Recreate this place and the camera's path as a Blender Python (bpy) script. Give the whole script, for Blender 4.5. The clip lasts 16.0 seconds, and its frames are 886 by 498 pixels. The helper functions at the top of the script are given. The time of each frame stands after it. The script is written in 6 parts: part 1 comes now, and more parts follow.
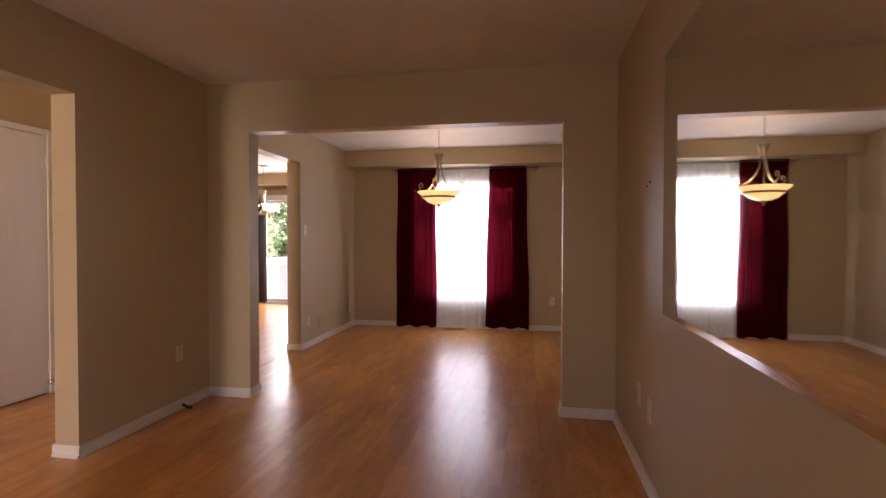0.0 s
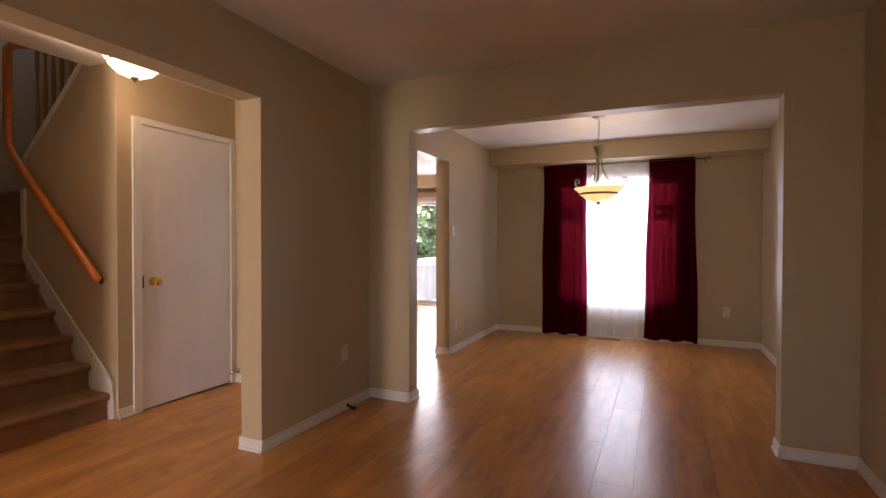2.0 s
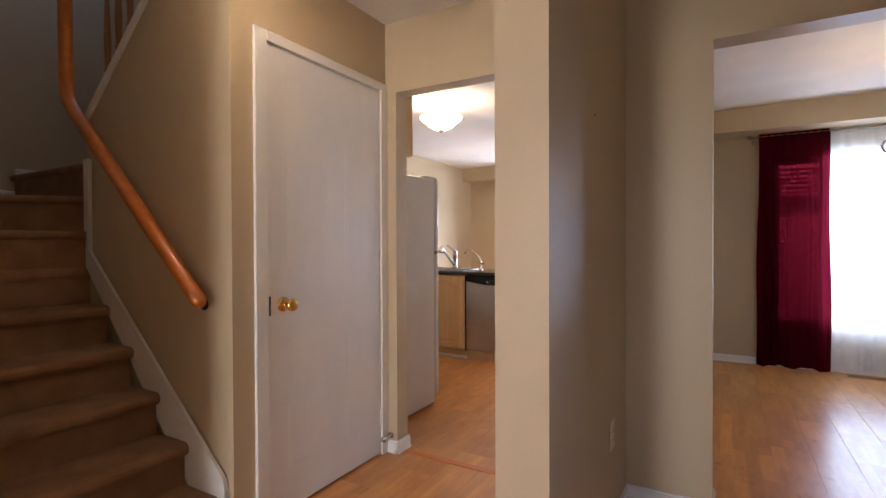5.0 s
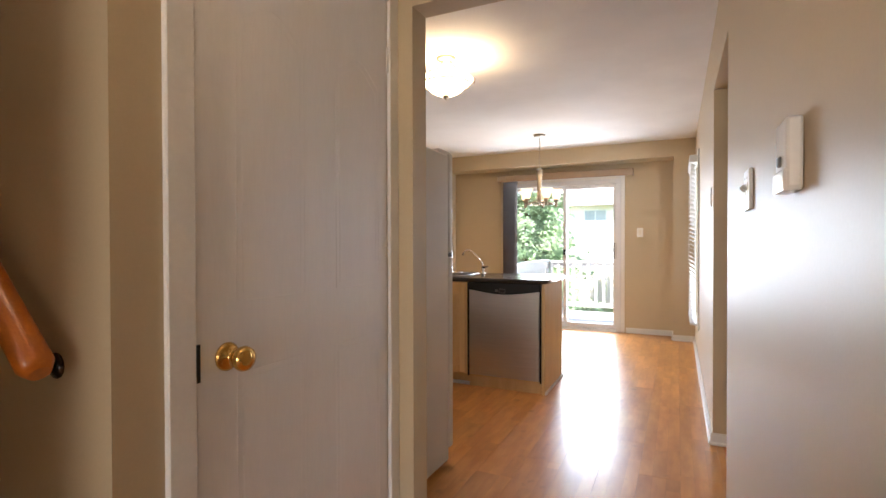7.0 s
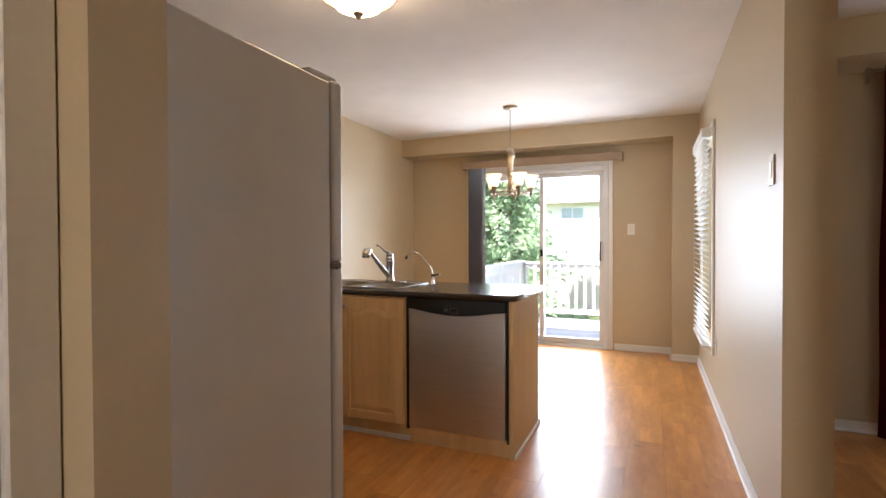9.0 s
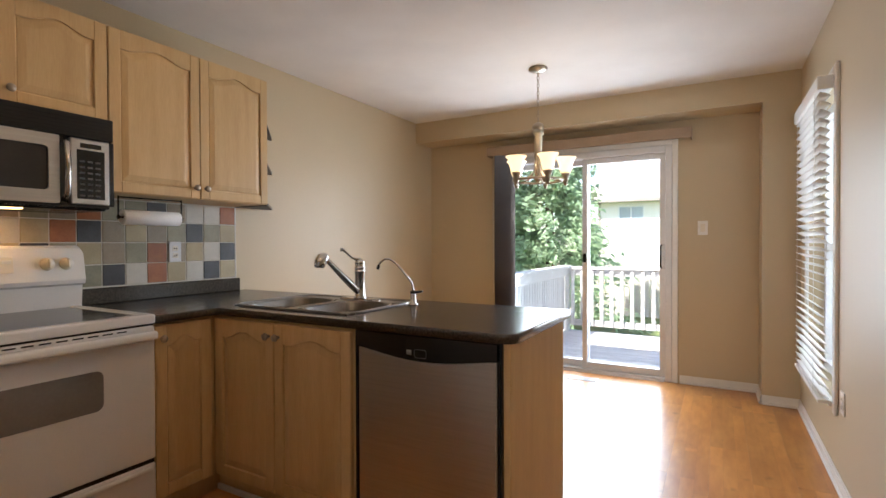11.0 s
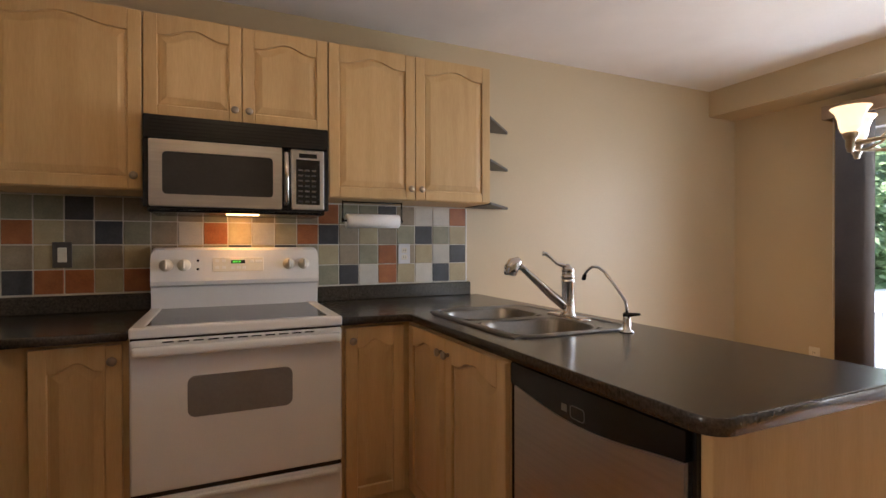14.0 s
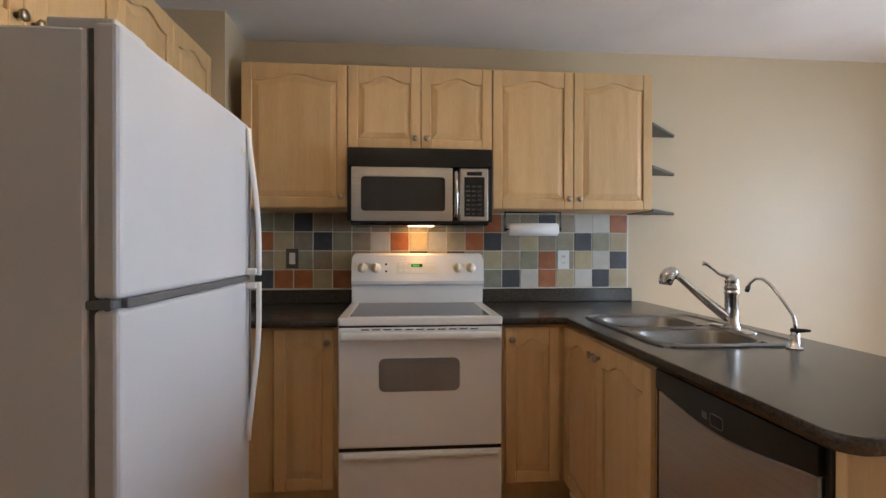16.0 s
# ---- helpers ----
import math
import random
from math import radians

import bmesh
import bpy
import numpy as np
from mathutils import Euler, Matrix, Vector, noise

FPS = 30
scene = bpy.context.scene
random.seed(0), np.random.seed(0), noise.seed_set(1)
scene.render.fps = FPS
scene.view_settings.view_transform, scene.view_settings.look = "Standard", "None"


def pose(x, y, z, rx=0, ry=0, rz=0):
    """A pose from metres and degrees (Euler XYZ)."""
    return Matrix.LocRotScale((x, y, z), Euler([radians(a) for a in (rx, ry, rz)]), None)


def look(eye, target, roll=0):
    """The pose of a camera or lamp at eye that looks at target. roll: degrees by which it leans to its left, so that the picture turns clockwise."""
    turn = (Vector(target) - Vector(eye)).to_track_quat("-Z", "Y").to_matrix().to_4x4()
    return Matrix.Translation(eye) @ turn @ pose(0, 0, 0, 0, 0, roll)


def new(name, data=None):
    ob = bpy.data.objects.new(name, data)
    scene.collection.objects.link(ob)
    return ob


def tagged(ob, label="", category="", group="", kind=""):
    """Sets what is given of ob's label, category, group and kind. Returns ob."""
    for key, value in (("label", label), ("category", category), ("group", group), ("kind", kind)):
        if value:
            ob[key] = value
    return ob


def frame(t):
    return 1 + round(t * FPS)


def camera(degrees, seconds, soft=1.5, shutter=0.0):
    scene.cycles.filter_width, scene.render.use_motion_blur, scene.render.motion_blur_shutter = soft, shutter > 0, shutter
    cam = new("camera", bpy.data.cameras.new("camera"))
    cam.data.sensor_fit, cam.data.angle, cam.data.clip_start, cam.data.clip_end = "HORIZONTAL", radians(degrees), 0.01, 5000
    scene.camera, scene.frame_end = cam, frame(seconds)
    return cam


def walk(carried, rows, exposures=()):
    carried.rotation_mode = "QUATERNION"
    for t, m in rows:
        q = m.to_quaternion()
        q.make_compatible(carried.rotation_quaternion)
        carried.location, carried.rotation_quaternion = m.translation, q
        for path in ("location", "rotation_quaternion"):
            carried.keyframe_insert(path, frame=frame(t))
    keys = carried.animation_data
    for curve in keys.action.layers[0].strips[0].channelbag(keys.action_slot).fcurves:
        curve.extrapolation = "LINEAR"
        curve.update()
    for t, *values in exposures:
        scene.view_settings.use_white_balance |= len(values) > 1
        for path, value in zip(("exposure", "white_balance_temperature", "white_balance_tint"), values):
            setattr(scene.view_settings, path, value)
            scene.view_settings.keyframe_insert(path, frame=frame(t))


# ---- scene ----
cam = camera(84.0, 16.0)
PATH = [
    (0, (-0.114, 0.101, 1.232), (-0.457, 2.071, 1.194), 0.1),
    (0.5, (-0.14, 0.104, 1.231), (-0.609, 2.048, 1.202), 0.1),
    (1, (-0.215, 0.139, 1.221), (-0.809, 2.048, 1.198), 0.0),
    (1.5, (-0.344, 0.199, 1.229), (-1.056, 2.068, 1.203), 0.1),
    (2, (-0.503, 0.3, 1.216), (-1.314, 2.128, 1.188), 0.1),
    (2.5, (-0.725, 0.441, 1.212), (-1.615, 2.232, 1.184), 0.1),
    (3, (-0.987, 0.588, 1.194), (-1.947, 2.343, 1.173), 0.0),
    (3.5, (-1.295, 0.727, 1.194), (-2.28, 2.468, 1.172), 0.1),
    (4, (-1.611, 0.893, 1.197), (-2.598, 2.632, 1.178), -0.0),
    (4.5, (-1.913, 1.046, 1.186), (-2.902, 2.784, 1.171), -0.2),
    (5, (-2.196, 1.192, 1.19), (-3.193, 2.926, 1.169), -0.2),
    (5.2, (-2.302, 1.259, 1.18), (-3.302, 2.992, 1.165), -0.3),
    (7.3, (-3.003, 2.063, 1.187), (-3.839, 3.88, 1.163), -0.1),
    (7.5, (-3.039, 2.18, 1.18), (-3.859, 4.004, 1.156), -0.1),
    (8, (-3.133, 2.489, 1.192), (-3.906, 4.334, 1.165), -0.2),
    (10.3, (-3.222, 3.836, 1.193), (-4.049, 5.657, 1.163), -0.1),
    (10.5, (-3.236, 3.943, 1.186), (-4.102, 5.746, 1.164), -0.2),
    (11, (-3.275, 4.161, 1.203), (-4.251, 5.907, 1.179), -0.2),
    (11.5, (-3.288, 4.371, 1.201), (-4.401, 6.033, 1.179), -0.2),
    (12, (-3.305, 4.536, 1.191), (-4.575, 6.081, 1.172), -0.3),
    (12.5, (-3.34, 4.677, 1.199), (-4.765, 6.081, 1.183), -0.2),
    (13, (-3.36, 4.767, 1.198), (-4.943, 5.989, 1.186), -0.2),
    (13.5, (-3.323, 4.841, 1.211), (-5.039, 5.866, 1.195), -0.1),
    (14, (-3.28, 4.892, 1.204), (-5.101, 5.719, 1.191), -0.1),
    (14.5, (-3.238, 4.897, 1.201), (-5.13, 5.547, 1.192), -0.0),
    (15, (-3.181, 4.89, 1.213), (-5.123, 5.369, 1.201), -0.0),
    (15.5, (-3.115, 4.888, 1.224), (-5.089, 5.207, 1.214), 0.1),
    (16, (-3.053, 4.883, 1.239), (-5.045, 5.053, 1.228), 0.1),
]
EXPOSURES = [(0, 2.1, 7550, 33), (1.5, 2.1, 7500, 33), (3.0, 2.22, 6350, 20), (5, 2.4, 6050, 20), (7.3, 2.12, 6500, 16), (8.2, 2.1, 6500, 16), (10.5, 1.7, 6400, 15),
             (12.5, 1.4, 6800, 19), (14.5, 1.68, 6350, 18), (16, 1.85, 5750, 12)]
walk(cam, [(t, look(e, a, r)) for t, e, a, r in PATH], EXPOSURES)

# ---- world, sun, large lights ----
world = bpy.data.worlds.new("sky_world")
scene.world = world
world.use_nodes = True
wn = world.node_tree.nodes
sky = wn.new("ShaderNodeTexSky")
sky.sky_type, sky.sun_disc = "NISHITA", False
sky.sun_elevation, sky.sun_rotation = radians(55), radians(200)
wn["Background"].inputs["Strength"].default_value = 0.15
world.node_tree.links.new(sky.outputs[0], wn["Background"].inputs["Color"])


def lamp(name, kind, energy, colour, m, **values):
    data = bpy.data.lights.new(name, kind)
    data.energy, data.color = energy, colour
    for key, value in values.items():
        if key == "radius":
            data.shadow_soft_size = value
        elif key == "angle":
            data.angle = value
        elif key == "size":
            data.shape, data.size, data.size_y = "RECTANGLE", value[0], value[1]
    ob = new(name, data)
    ob.matrix_world = m
    return ob


SUN_WAY = Vector((0.28, 0.52, -0.80))
lamp("sun", "SUN", 5.0, (1.0, 0.95, 0.87), look((0, 0, 10), Vector((0, 0, 10)) + SUN_WAY), angle=radians(0.5))
# sky light in the openings
lamp("dining_window_light", "AREA", 10, (0.72, 0.85, 1.0), look((-1.02, 6.89, 1.22), (-1.02, 6, 1.20)), size=(0.85, 1.56))
lamp("breakfast_window_light", "AREA", 14, (0.84, 0.92, 1.0), look((-2.08, 7.7, 1.30), (-3.66, 7.7, 0.35)), size=(0.95, 1.7))
lamp("patio_door_light", "AREA", 42, (0.78, 0.89, 1.0), look((-4.35, 9.38, 1.15), (-4.35, 8.0, 0.45)), size=(1.45, 1.8))

# lamp in an assumed, unseen front window, added to lift the living room
lamp("front_fill_light", "AREA", 3, (0.95, 0.97, 1.0), look((-1.1, -2.72, 1.3), (-1.1, 0, 1.1)), size=(0.9, 1.4))
# unseen entry door, assumed from the light that reaches hall and stairs
lamp("assumed_entry_light", "AREA", 30, (1.0, 0.95, 0.88), look((-3.35, -2.72, 1.2), (-3.35, 0, 1.0)), size=(0.9, 1.9))

# fill lamp added to brighten the stairs; its source is assumed, unseen
lamp("stairwell_fill_light", "AREA", 1.0, (1.0, 0.93, 0.82), look((-5.05, 3.98, 4.15), (-5.0, 2.4, 2.6)), size=(1.05, 1.15))

WARM = (1.0, 0.80, 0.55)
lamp("dining_bulb", "POINT", 2.2, WARM, pose(-1.063, 5.285, 1.71), radius=0.03)
lamp("hall_bulb", "POINT", 1.7, (1.0, 0.84, 0.64), pose(-3.47, 2.31, 2.29), radius=0.03)
lamp("kitchen_bulb", "POINT", 2.4, WARM, pose(-4.36, 4.93, 2.25), radius=0.03)
lamp("breakfast_bulb", "POINT", 0.8, WARM, pose(-4.39, 7.53, 1.90), radius=0.03)
lamp("cooktop_bulb", "AREA", 0.35, (1.0, 0.50, 0.15), look((-5.88, 4.98, 1.345), (-6.0, 4.98, 1.0)), size=(0.05, 0.14))

# ---- materials ----


def tree(name):
    m = bpy.data.materials.new(name)
    m.use_nodes = True
    return m, m.node_tree.nodes, m.node_tree.links, m.node_tree.nodes["Principled BSDF"]


def surface(name, low, high, rough=0.5, metal=0.0, scale=6.0, stretch=(1, 1, 1), fine=80.0, bump=0.05, bump_d=0.002,
            rough_var=0.05, per_object=0.0, coat=0.0):
    """A surface between two colours, with coarse mottling, fine grain, fine relief and uneven gloss."""
    m, n, l, bsdf = tree(name)
    co = n.new("ShaderNodeTexCoord")
    mp = n.new("ShaderNodeMapping")
    mp.inputs["Scale"].default_value = stretch
    l.new(co.outputs["Object"], mp.inputs["Vector"])
    src = mp.outputs["Vector"]
    if per_object:
        info = n.new("ShaderNodeObjectInfo")
        off = n.new("ShaderNodeVectorMath")
        off.operation = "ADD"
        mul = n.new("ShaderNodeMath")
        mul.operation = "MULTIPLY"
        mul.inputs[1].default_value = 37.0
        l.new(info.outputs["Random"], mul.inputs[0])
        l.new(src, off.inputs[0])
        l.new(mul.outputs[0], off.inputs[1])
        src = off.outputs[0]
    big = n.new("ShaderNodeTexNoise")
    big.inputs["Scale"].default_value, big.inputs["Detail"].default_value = scale, 4
    small = n.new("ShaderNodeTexNoise")
    small.inputs["Scale"].default_value, small.inputs["Detail"].default_value = fine, 3
    l.new(src, big.inputs["Vector"])
    l.new(src, small.inputs["Vector"])
    mix = n.new("ShaderNodeMath")
    mix.operation = "MULTIPLY_ADD"
    mix.inputs[1].default_value = 0.35
    l.new(small.outputs["Fac"], mix.inputs[0])
    half = n.new("ShaderNodeMath")
    half.operation = "MULTIPLY"
    half.inputs[1].default_value = 0.65
    l.new(big.outputs["Fac"], half.inputs[0])
    l.new(half.outputs[0], mix.inputs[2])
    ramp = n.new("ShaderNodeValToRGB")
    ramp.color_ramp.elements[0].position, ramp.color_ramp.elements[1].position = 0.32, 0.68
    ramp.color_ramp.elements[0].color, ramp.color_ramp.elements[1].color = (*low, 1), (*high, 1)
    l.new(mix.outputs[0], ramp.inputs["Fac"])
    out = ramp.outputs["Color"]
    if per_object:
        hsv = n.new("ShaderNodeHueSaturation")
        rng = n.new("ShaderNodeMapRange")
        rng.inputs["To Min"].default_value, rng.inputs["To Max"].default_value = 1 - per_object, 1 + per_object
        l.new(info.outputs["Random"], rng.inputs["Value"])
        l.new(rng.outputs[0], hsv.inputs["Value"])
        l.new(out, hsv.inputs["Color"])
        out = hsv.outputs["Color"]
    l.new(out, bsdf.inputs["Base Color"])
    rr = n.new("ShaderNodeMapRange")
    rr.inputs["To Min"].default_value, rr.inputs["To Max"].default_value = max(rough - rough_var, 0.02), min(rough + rough_var, 1)
    l.new(big.outputs["Fac"], rr.inputs["Value"])
    l.new(rr.outputs[0], bsdf.inputs["Roughness"])
    bsdf.inputs["Metallic"].default_value = metal
    bsdf.inputs["Coat Weight"].default_value = coat
    bsdf.inputs["Coat Roughness"].default_value = 0.12
    if bump:
        b = n.new("ShaderNodeBump")
        b.inputs["Strength"].default_value, b.inputs["Distance"].default_value = bump, bump_d
        l.new(small.outputs["Fac"], b.inputs["Height"])
        l.new(b.outputs["Normal"], bsdf.inputs["Normal"])
    return m


def glow(name, colour, strength, base=(0.9, 0.85, 0.75)):
    m, n, l, bsdf = tree(name)
    co = n.new("ShaderNodeTexCoord")
    noi = n.new("ShaderNodeTexNoise")
    noi.inputs["Scale"].default_value, noi.inputs["Detail"].default_value = 9, 5
    l.new(co.outputs["Object"], noi.inputs["Vector"])
    rng = n.new("ShaderNodeMapRange")
    rng.inputs["To Min"].default_value, rng.inputs["To Max"].default_value = strength * 0.75, strength * 1.25
    l.new(noi.outputs["Fac"], rng.inputs["Value"])
    l.new(rng.outputs[0], bsdf.inputs["Emission Strength"])
    bsdf.inputs["Base Color"].default_value = (*base, 1)
    bsdf.inputs["Emission Color"].default_value = (*colour, 1)
    bsdf.inputs["Roughness"].default_value = 0.25
    return m


def cloth(name, colour, clear, through_colour, translucent=0.6):
    """Thin woven cloth: part see-through, part translucent."""
    m, n, l, bsdf = tree(name)
    n.remove(bsdf)
    out = n["Material Output"]
    co = n.new("ShaderNodeTexCoord")
    noi = n.new("ShaderNodeTexNoise")
    noi.inputs["Scale"].default_value, noi.inputs["Detail"].default_value = 14, 6
    l.new(co.outputs["Object"], noi.inputs["Vector"])
    ramp = n.new("ShaderNodeValToRGB")
    ramp.color_ramp.elements[0].color = (*[c * 0.8 for c in colour], 1)
    ramp.color_ramp.elements[1].color = (*[min(c * 1.15, 1) for c in colour], 1)
    l.new(noi.outputs["Fac"], ramp.inputs["Fac"])
    dif, tra, clr = n.new("ShaderNodeBsdfDiffuse"), n.new("ShaderNodeBsdfTranslucent"), n.new("ShaderNodeBsdfTransparent")
    l.new(ramp.outputs[0], dif.inputs["Color"])
    l.new(ramp.outputs[0], tra.inputs["Color"])
    clr.inputs["Color"].default_value = (*through_colour, 1)
    m1, m2 = n.new("ShaderNodeMixShader"), n.new("ShaderNodeMixShader")
    m1.inputs[0].default_value = translucent
    l.new(dif.outputs[0], m1.inputs[1])
    l.new(tra.outputs[0], m1.inputs[2])
    m2.inputs[0].default_value = clear
    l.new(m1.outputs[0], m2.inputs[1])
    l.new(clr.outputs[0], m2.inputs[2])
    l.new(m2.outputs[0], out.inputs["Surface"])
    return m


def pane_glass(name, tint=(0.97, 0.99, 0.98)):
    m, n, l, bsdf = tree(name)
    n.remove(bsdf)
    clr, glo, mx = n.new("ShaderNodeBsdfTransparent"), n.new("ShaderNodeBsdfGlossy"), n.new("ShaderNodeMixShader")
    clr.inputs["Color"].default_value = (*tint, 1)
    glo.inputs["Roughness"].default_value = 0.02
    fr = n.new("ShaderNodeFresnel")
    fr.inputs["IOR"].default_value = 1.45
    l.new(fr.outputs[0], mx.inputs[0])
    l.new(clr.outputs[0], mx.inputs[1])
    l.new(glo.outputs[0], mx.inputs[2])
    l.new(mx.outputs[0], n["Material Output"].inputs["Surface"])
    return m


WALL = surface("beige_wall_paint", (0.49, 0.396, 0.255), (0.53, 0.428, 0.280), 0.46, scale=1.2, fine=140, bump=0.08, bump_d=0.0015)
CEIL = surface("stippled_ceiling", (0.72, 0.70, 0.67), (0.80, 0.78, 0.75), 0.9, scale=3, fine=190, bump=0.5, bump_d=0.006)
TRIM = surface("white_trim_paint", (0.70, 0.69, 0.66), (0.78, 0.77, 0.74), 0.35, scale=3, fine=60, bump=0.03)
DOORP = surface("white_door_paint", (0.70, 0.69, 0.68), (0.76, 0.75, 0.74), 0.38, scale=2, stretch=(3, 3, 0.4), fine=50, bump=0.05)
PLANK = surface("honey_laminate", (0.45, 0.178, 0.042), (0.67, 0.315, 0.092), 0.32, scale=4, stretch=(2.6, 0.55, 1), fine=13, bump=0.02, bump_d=0.0006, rough_var=0.03, per_object=0.09, coat=0.14)


def add_staves(m, amount=0.12):
    """Three printed staves across a plank, each a shade of its own, and a few dark knots."""
    n, l = m.node_tree.nodes, m.node_tree.links
    bsdf = n["Principled BSDF"]
    base = bsdf.inputs["Base Color"].links[0].from_socket
    co, sep, comb = n.new("ShaderNodeTexCoord"), n.new("ShaderNodeSeparateXYZ"), n.new("ShaderNodeCombineXYZ")
    info, jump = n.new("ShaderNodeObjectInfo"), n.new("ShaderNodeMath")
    jump.operation = "MULTIPLY_ADD"
    jump.inputs[1].default_value = 7.3
    l.new(co.outputs["Object"], sep.inputs[0])
    l.new(info.outputs["Random"], jump.inputs[0])
    l.new(sep.outputs["Y"], jump.inputs[2])
    l.new(jump.outputs[0], comb.inputs["X"])
    off = n.new("ShaderNodeMath")
    off.operation = "ADD"
    off.inputs[1].default_value = 0.096
    l.new(sep.outputs["X"], off.inputs[0])
    l.new(off.outputs[0], comb.inputs["Y"])
    l.new(info.outputs["Random"], comb.inputs["Z"])
    brick = n.new("ShaderNodeTexBrick")
    brick.offset, brick.squash = 0.37, 1.0
    for key, value in (("Scale", 1.0), ("Mortar Size", 0.0006), ("Mortar Smooth", 0.5), ("Bias", 0.0), ("Brick Width", 0.42), ("Row Height", 0.064)):
        brick.inputs[key].default_value = value
    brick.inputs["Color1"].default_value = (1 - amount,) * 3 + (1,)
    brick.inputs["Color2"].default_value = (1 + amount * 0.7,) * 3 + (1,)
    brick.inputs["Mortar"].default_value = (0.72, 0.70, 0.68, 1)
    l.new(comb.outputs[0], brick.inputs["Vector"])
    knots = n.new("ShaderNodeTexNoise")
    knots.inputs["Scale"].default_value, knots.inputs["Detail"].default_value = 9.0, 2
    l.new(comb.outputs[0], knots.inputs["Vector"])
    spot = n.new("ShaderNodeMapRange")
    for key, value in (("From Min", 0.66), ("From Max", 0.80), ("To Min", 1.0), ("To Max", 0.62)):
        spot.inputs[key].default_value = value
    l.new(knots.outputs["Fac"], spot.inputs["Value"])
    m1, m2 = n.new("ShaderNodeVectorMath"), n.new("ShaderNodeVectorMath")
    m1.operation, m2.operation = "MULTIPLY", "SCALE"
    l.new(base, m1.inputs[0])
    l.new(brick.outputs["Color"], m1.inputs[1])
    l.new(m1.outputs[0], m2.inputs[0])
    l.new(spot.outputs[0], m2.inputs["Scale"])
    l.new(m2.outputs[0], bsdf.inputs["Base Color"])


add_staves(PLANK)
JOINT = surface("dark_joint", (0.10, 0.05, 0.02), (0.16, 0.08, 0.03), 0.7)
CARPET = surface("brown_carpet", (0.24, 0.125, 0.06), (0.42, 0.235, 0.125), 0.95, scale=9, fine=420, bump=0.9, bump_d=0.008)
OAK = surface("orange_oak_rail", (0.46, 0.118, 0.011), (0.64, 0.205, 0.024), 0.34, scale=6, stretch=(1, 4, 4), fine=40, bump=0.04, coat=0.4)
SPINDLE = surface("brown_spindle_wood", (0.24, 0.11, 0.035), (0.36, 0.17, 0.06), 0.4, scale=8, stretch=(5, 5, 1), fine=60)
MAPLE = surface("pickled_maple", (0.53, 0.335, 0.145), (0.64, 0.44, 0.21), 0.42, scale=3.5, stretch=(5, 5, 0.5), fine=38, bump=0.05, bump_d=0.0008, per_object=0.05)
COUNTER = surface("dark_speckled_laminate", (0.018, 0.015, 0.012), (0.075, 0.062, 0.048), 0.20, scale=110, fine=400, bump=0.03)
STEEL = surface("brushed_steel", (0.50, 0.48, 0.45), (0.60, 0.58, 0.55), 0.34, metal=1.0, scale=3, stretch=(1, 1, 40), fine=60, bump=0.02)
SINK = surface("satin_steel", (0.23, 0.225, 0.215), (0.32, 0.31, 0.30), 0.36, metal=1.0, scale=5, stretch=(20, 1, 1), fine=60, bump=0.02)
CHROME = surface("chrome", (0.56, 0.55, 0.54), (0.64, 0.63, 0.62), 0.10, metal=1.0, rough_var=0.03, bump=0)
NICKEL = surface("brushed_nickel", (0.32, 0.27, 0.21), (0.42, 0.36, 0.28), 0.34, metal=1.0, bump=0.02)
BRASS = surface("polished_brass", (0.62, 0.38, 0.10), (0.75, 0.48, 0.15), 0.15, metal=1.0, rough_var=0.05, bump=0)
BLACK = surface("black_plastic", (0.006, 0.006, 0.006), (0.016, 0.015, 0.014), 0.21, fine=200, bump=0.02)
GLASSB = surface("dark_oven_glass", (0.012, 0.011, 0.010), (0.022, 0.02, 0.018), 0.13, rough_var=0.04, bump=0)
OVENWIN = surface("grey_oven_window", (0.17, 0.16, 0.15), (0.21, 0.20, 0.19), 0.12, rough_var=0.03, bump=0)
WHITE = surface("white_enamel", (0.74, 0.73, 0.71), (0.80, 0.79, 0.77), 0.21, scale=3, fine=160, bump=0.03, bump_d=0.0006)
FRIDGEP = surface("textured_white_enamel", (0.58, 0.585, 0.60), (0.64, 0.645, 0.66), 0.38, scale=3, fine=320, bump=0.12, bump_d=0.001)
GASKET = surface("grey_gasket", (0.10, 0.10, 0.10), (0.16, 0.16, 0.15), 0.6)
MWGLASS = surface("smoked_microwave_glass", (0.020, 0.017, 0.015), (0.032, 0.028, 0.025), 0.36, rough_var=0.03, bump=0)
PLATE = surface("cream_plastic", (0.66, 0.62, 0.52), (0.74, 0.70, 0.60), 0.35, fine=100, bump=0.02)
GROUT = surface("pale_grout", (0.50, 0.47, 0.41), (0.60, 0.57, 0.50), 0.85, fine=200, bump=0.3)
PAPER = surface("white_paper", (0.78, 0.78, 0.78), (0.86, 0.86, 0.86), 0.9, fine=200, bump=0.2)
VINYL = surface("white_vinyl_frame", (0.62, 0.63, 0.64), (0.72, 0.73, 0.74), 0.4, scale=3, fine=60, bump=0.02)
ALU = surface("anodised_aluminium", (0.50, 0.50, 0.50), (0.60, 0.60, 0.60), 0.4, metal=0.8, bump=0.02)
SLAT = surface("white_blind_slat", (0.72, 0.72, 0.70), (0.80, 0.80, 0.78), 0.45, scale=3, fine=70, bump=0.03)
VBLIND = surface("grey_brown_vane", (0.10, 0.075, 0.055), (0.16, 0.12, 0.09), 0.7, scale=4, fine=150, bump=0.15)
GLASS = pane_glass("window_glass")
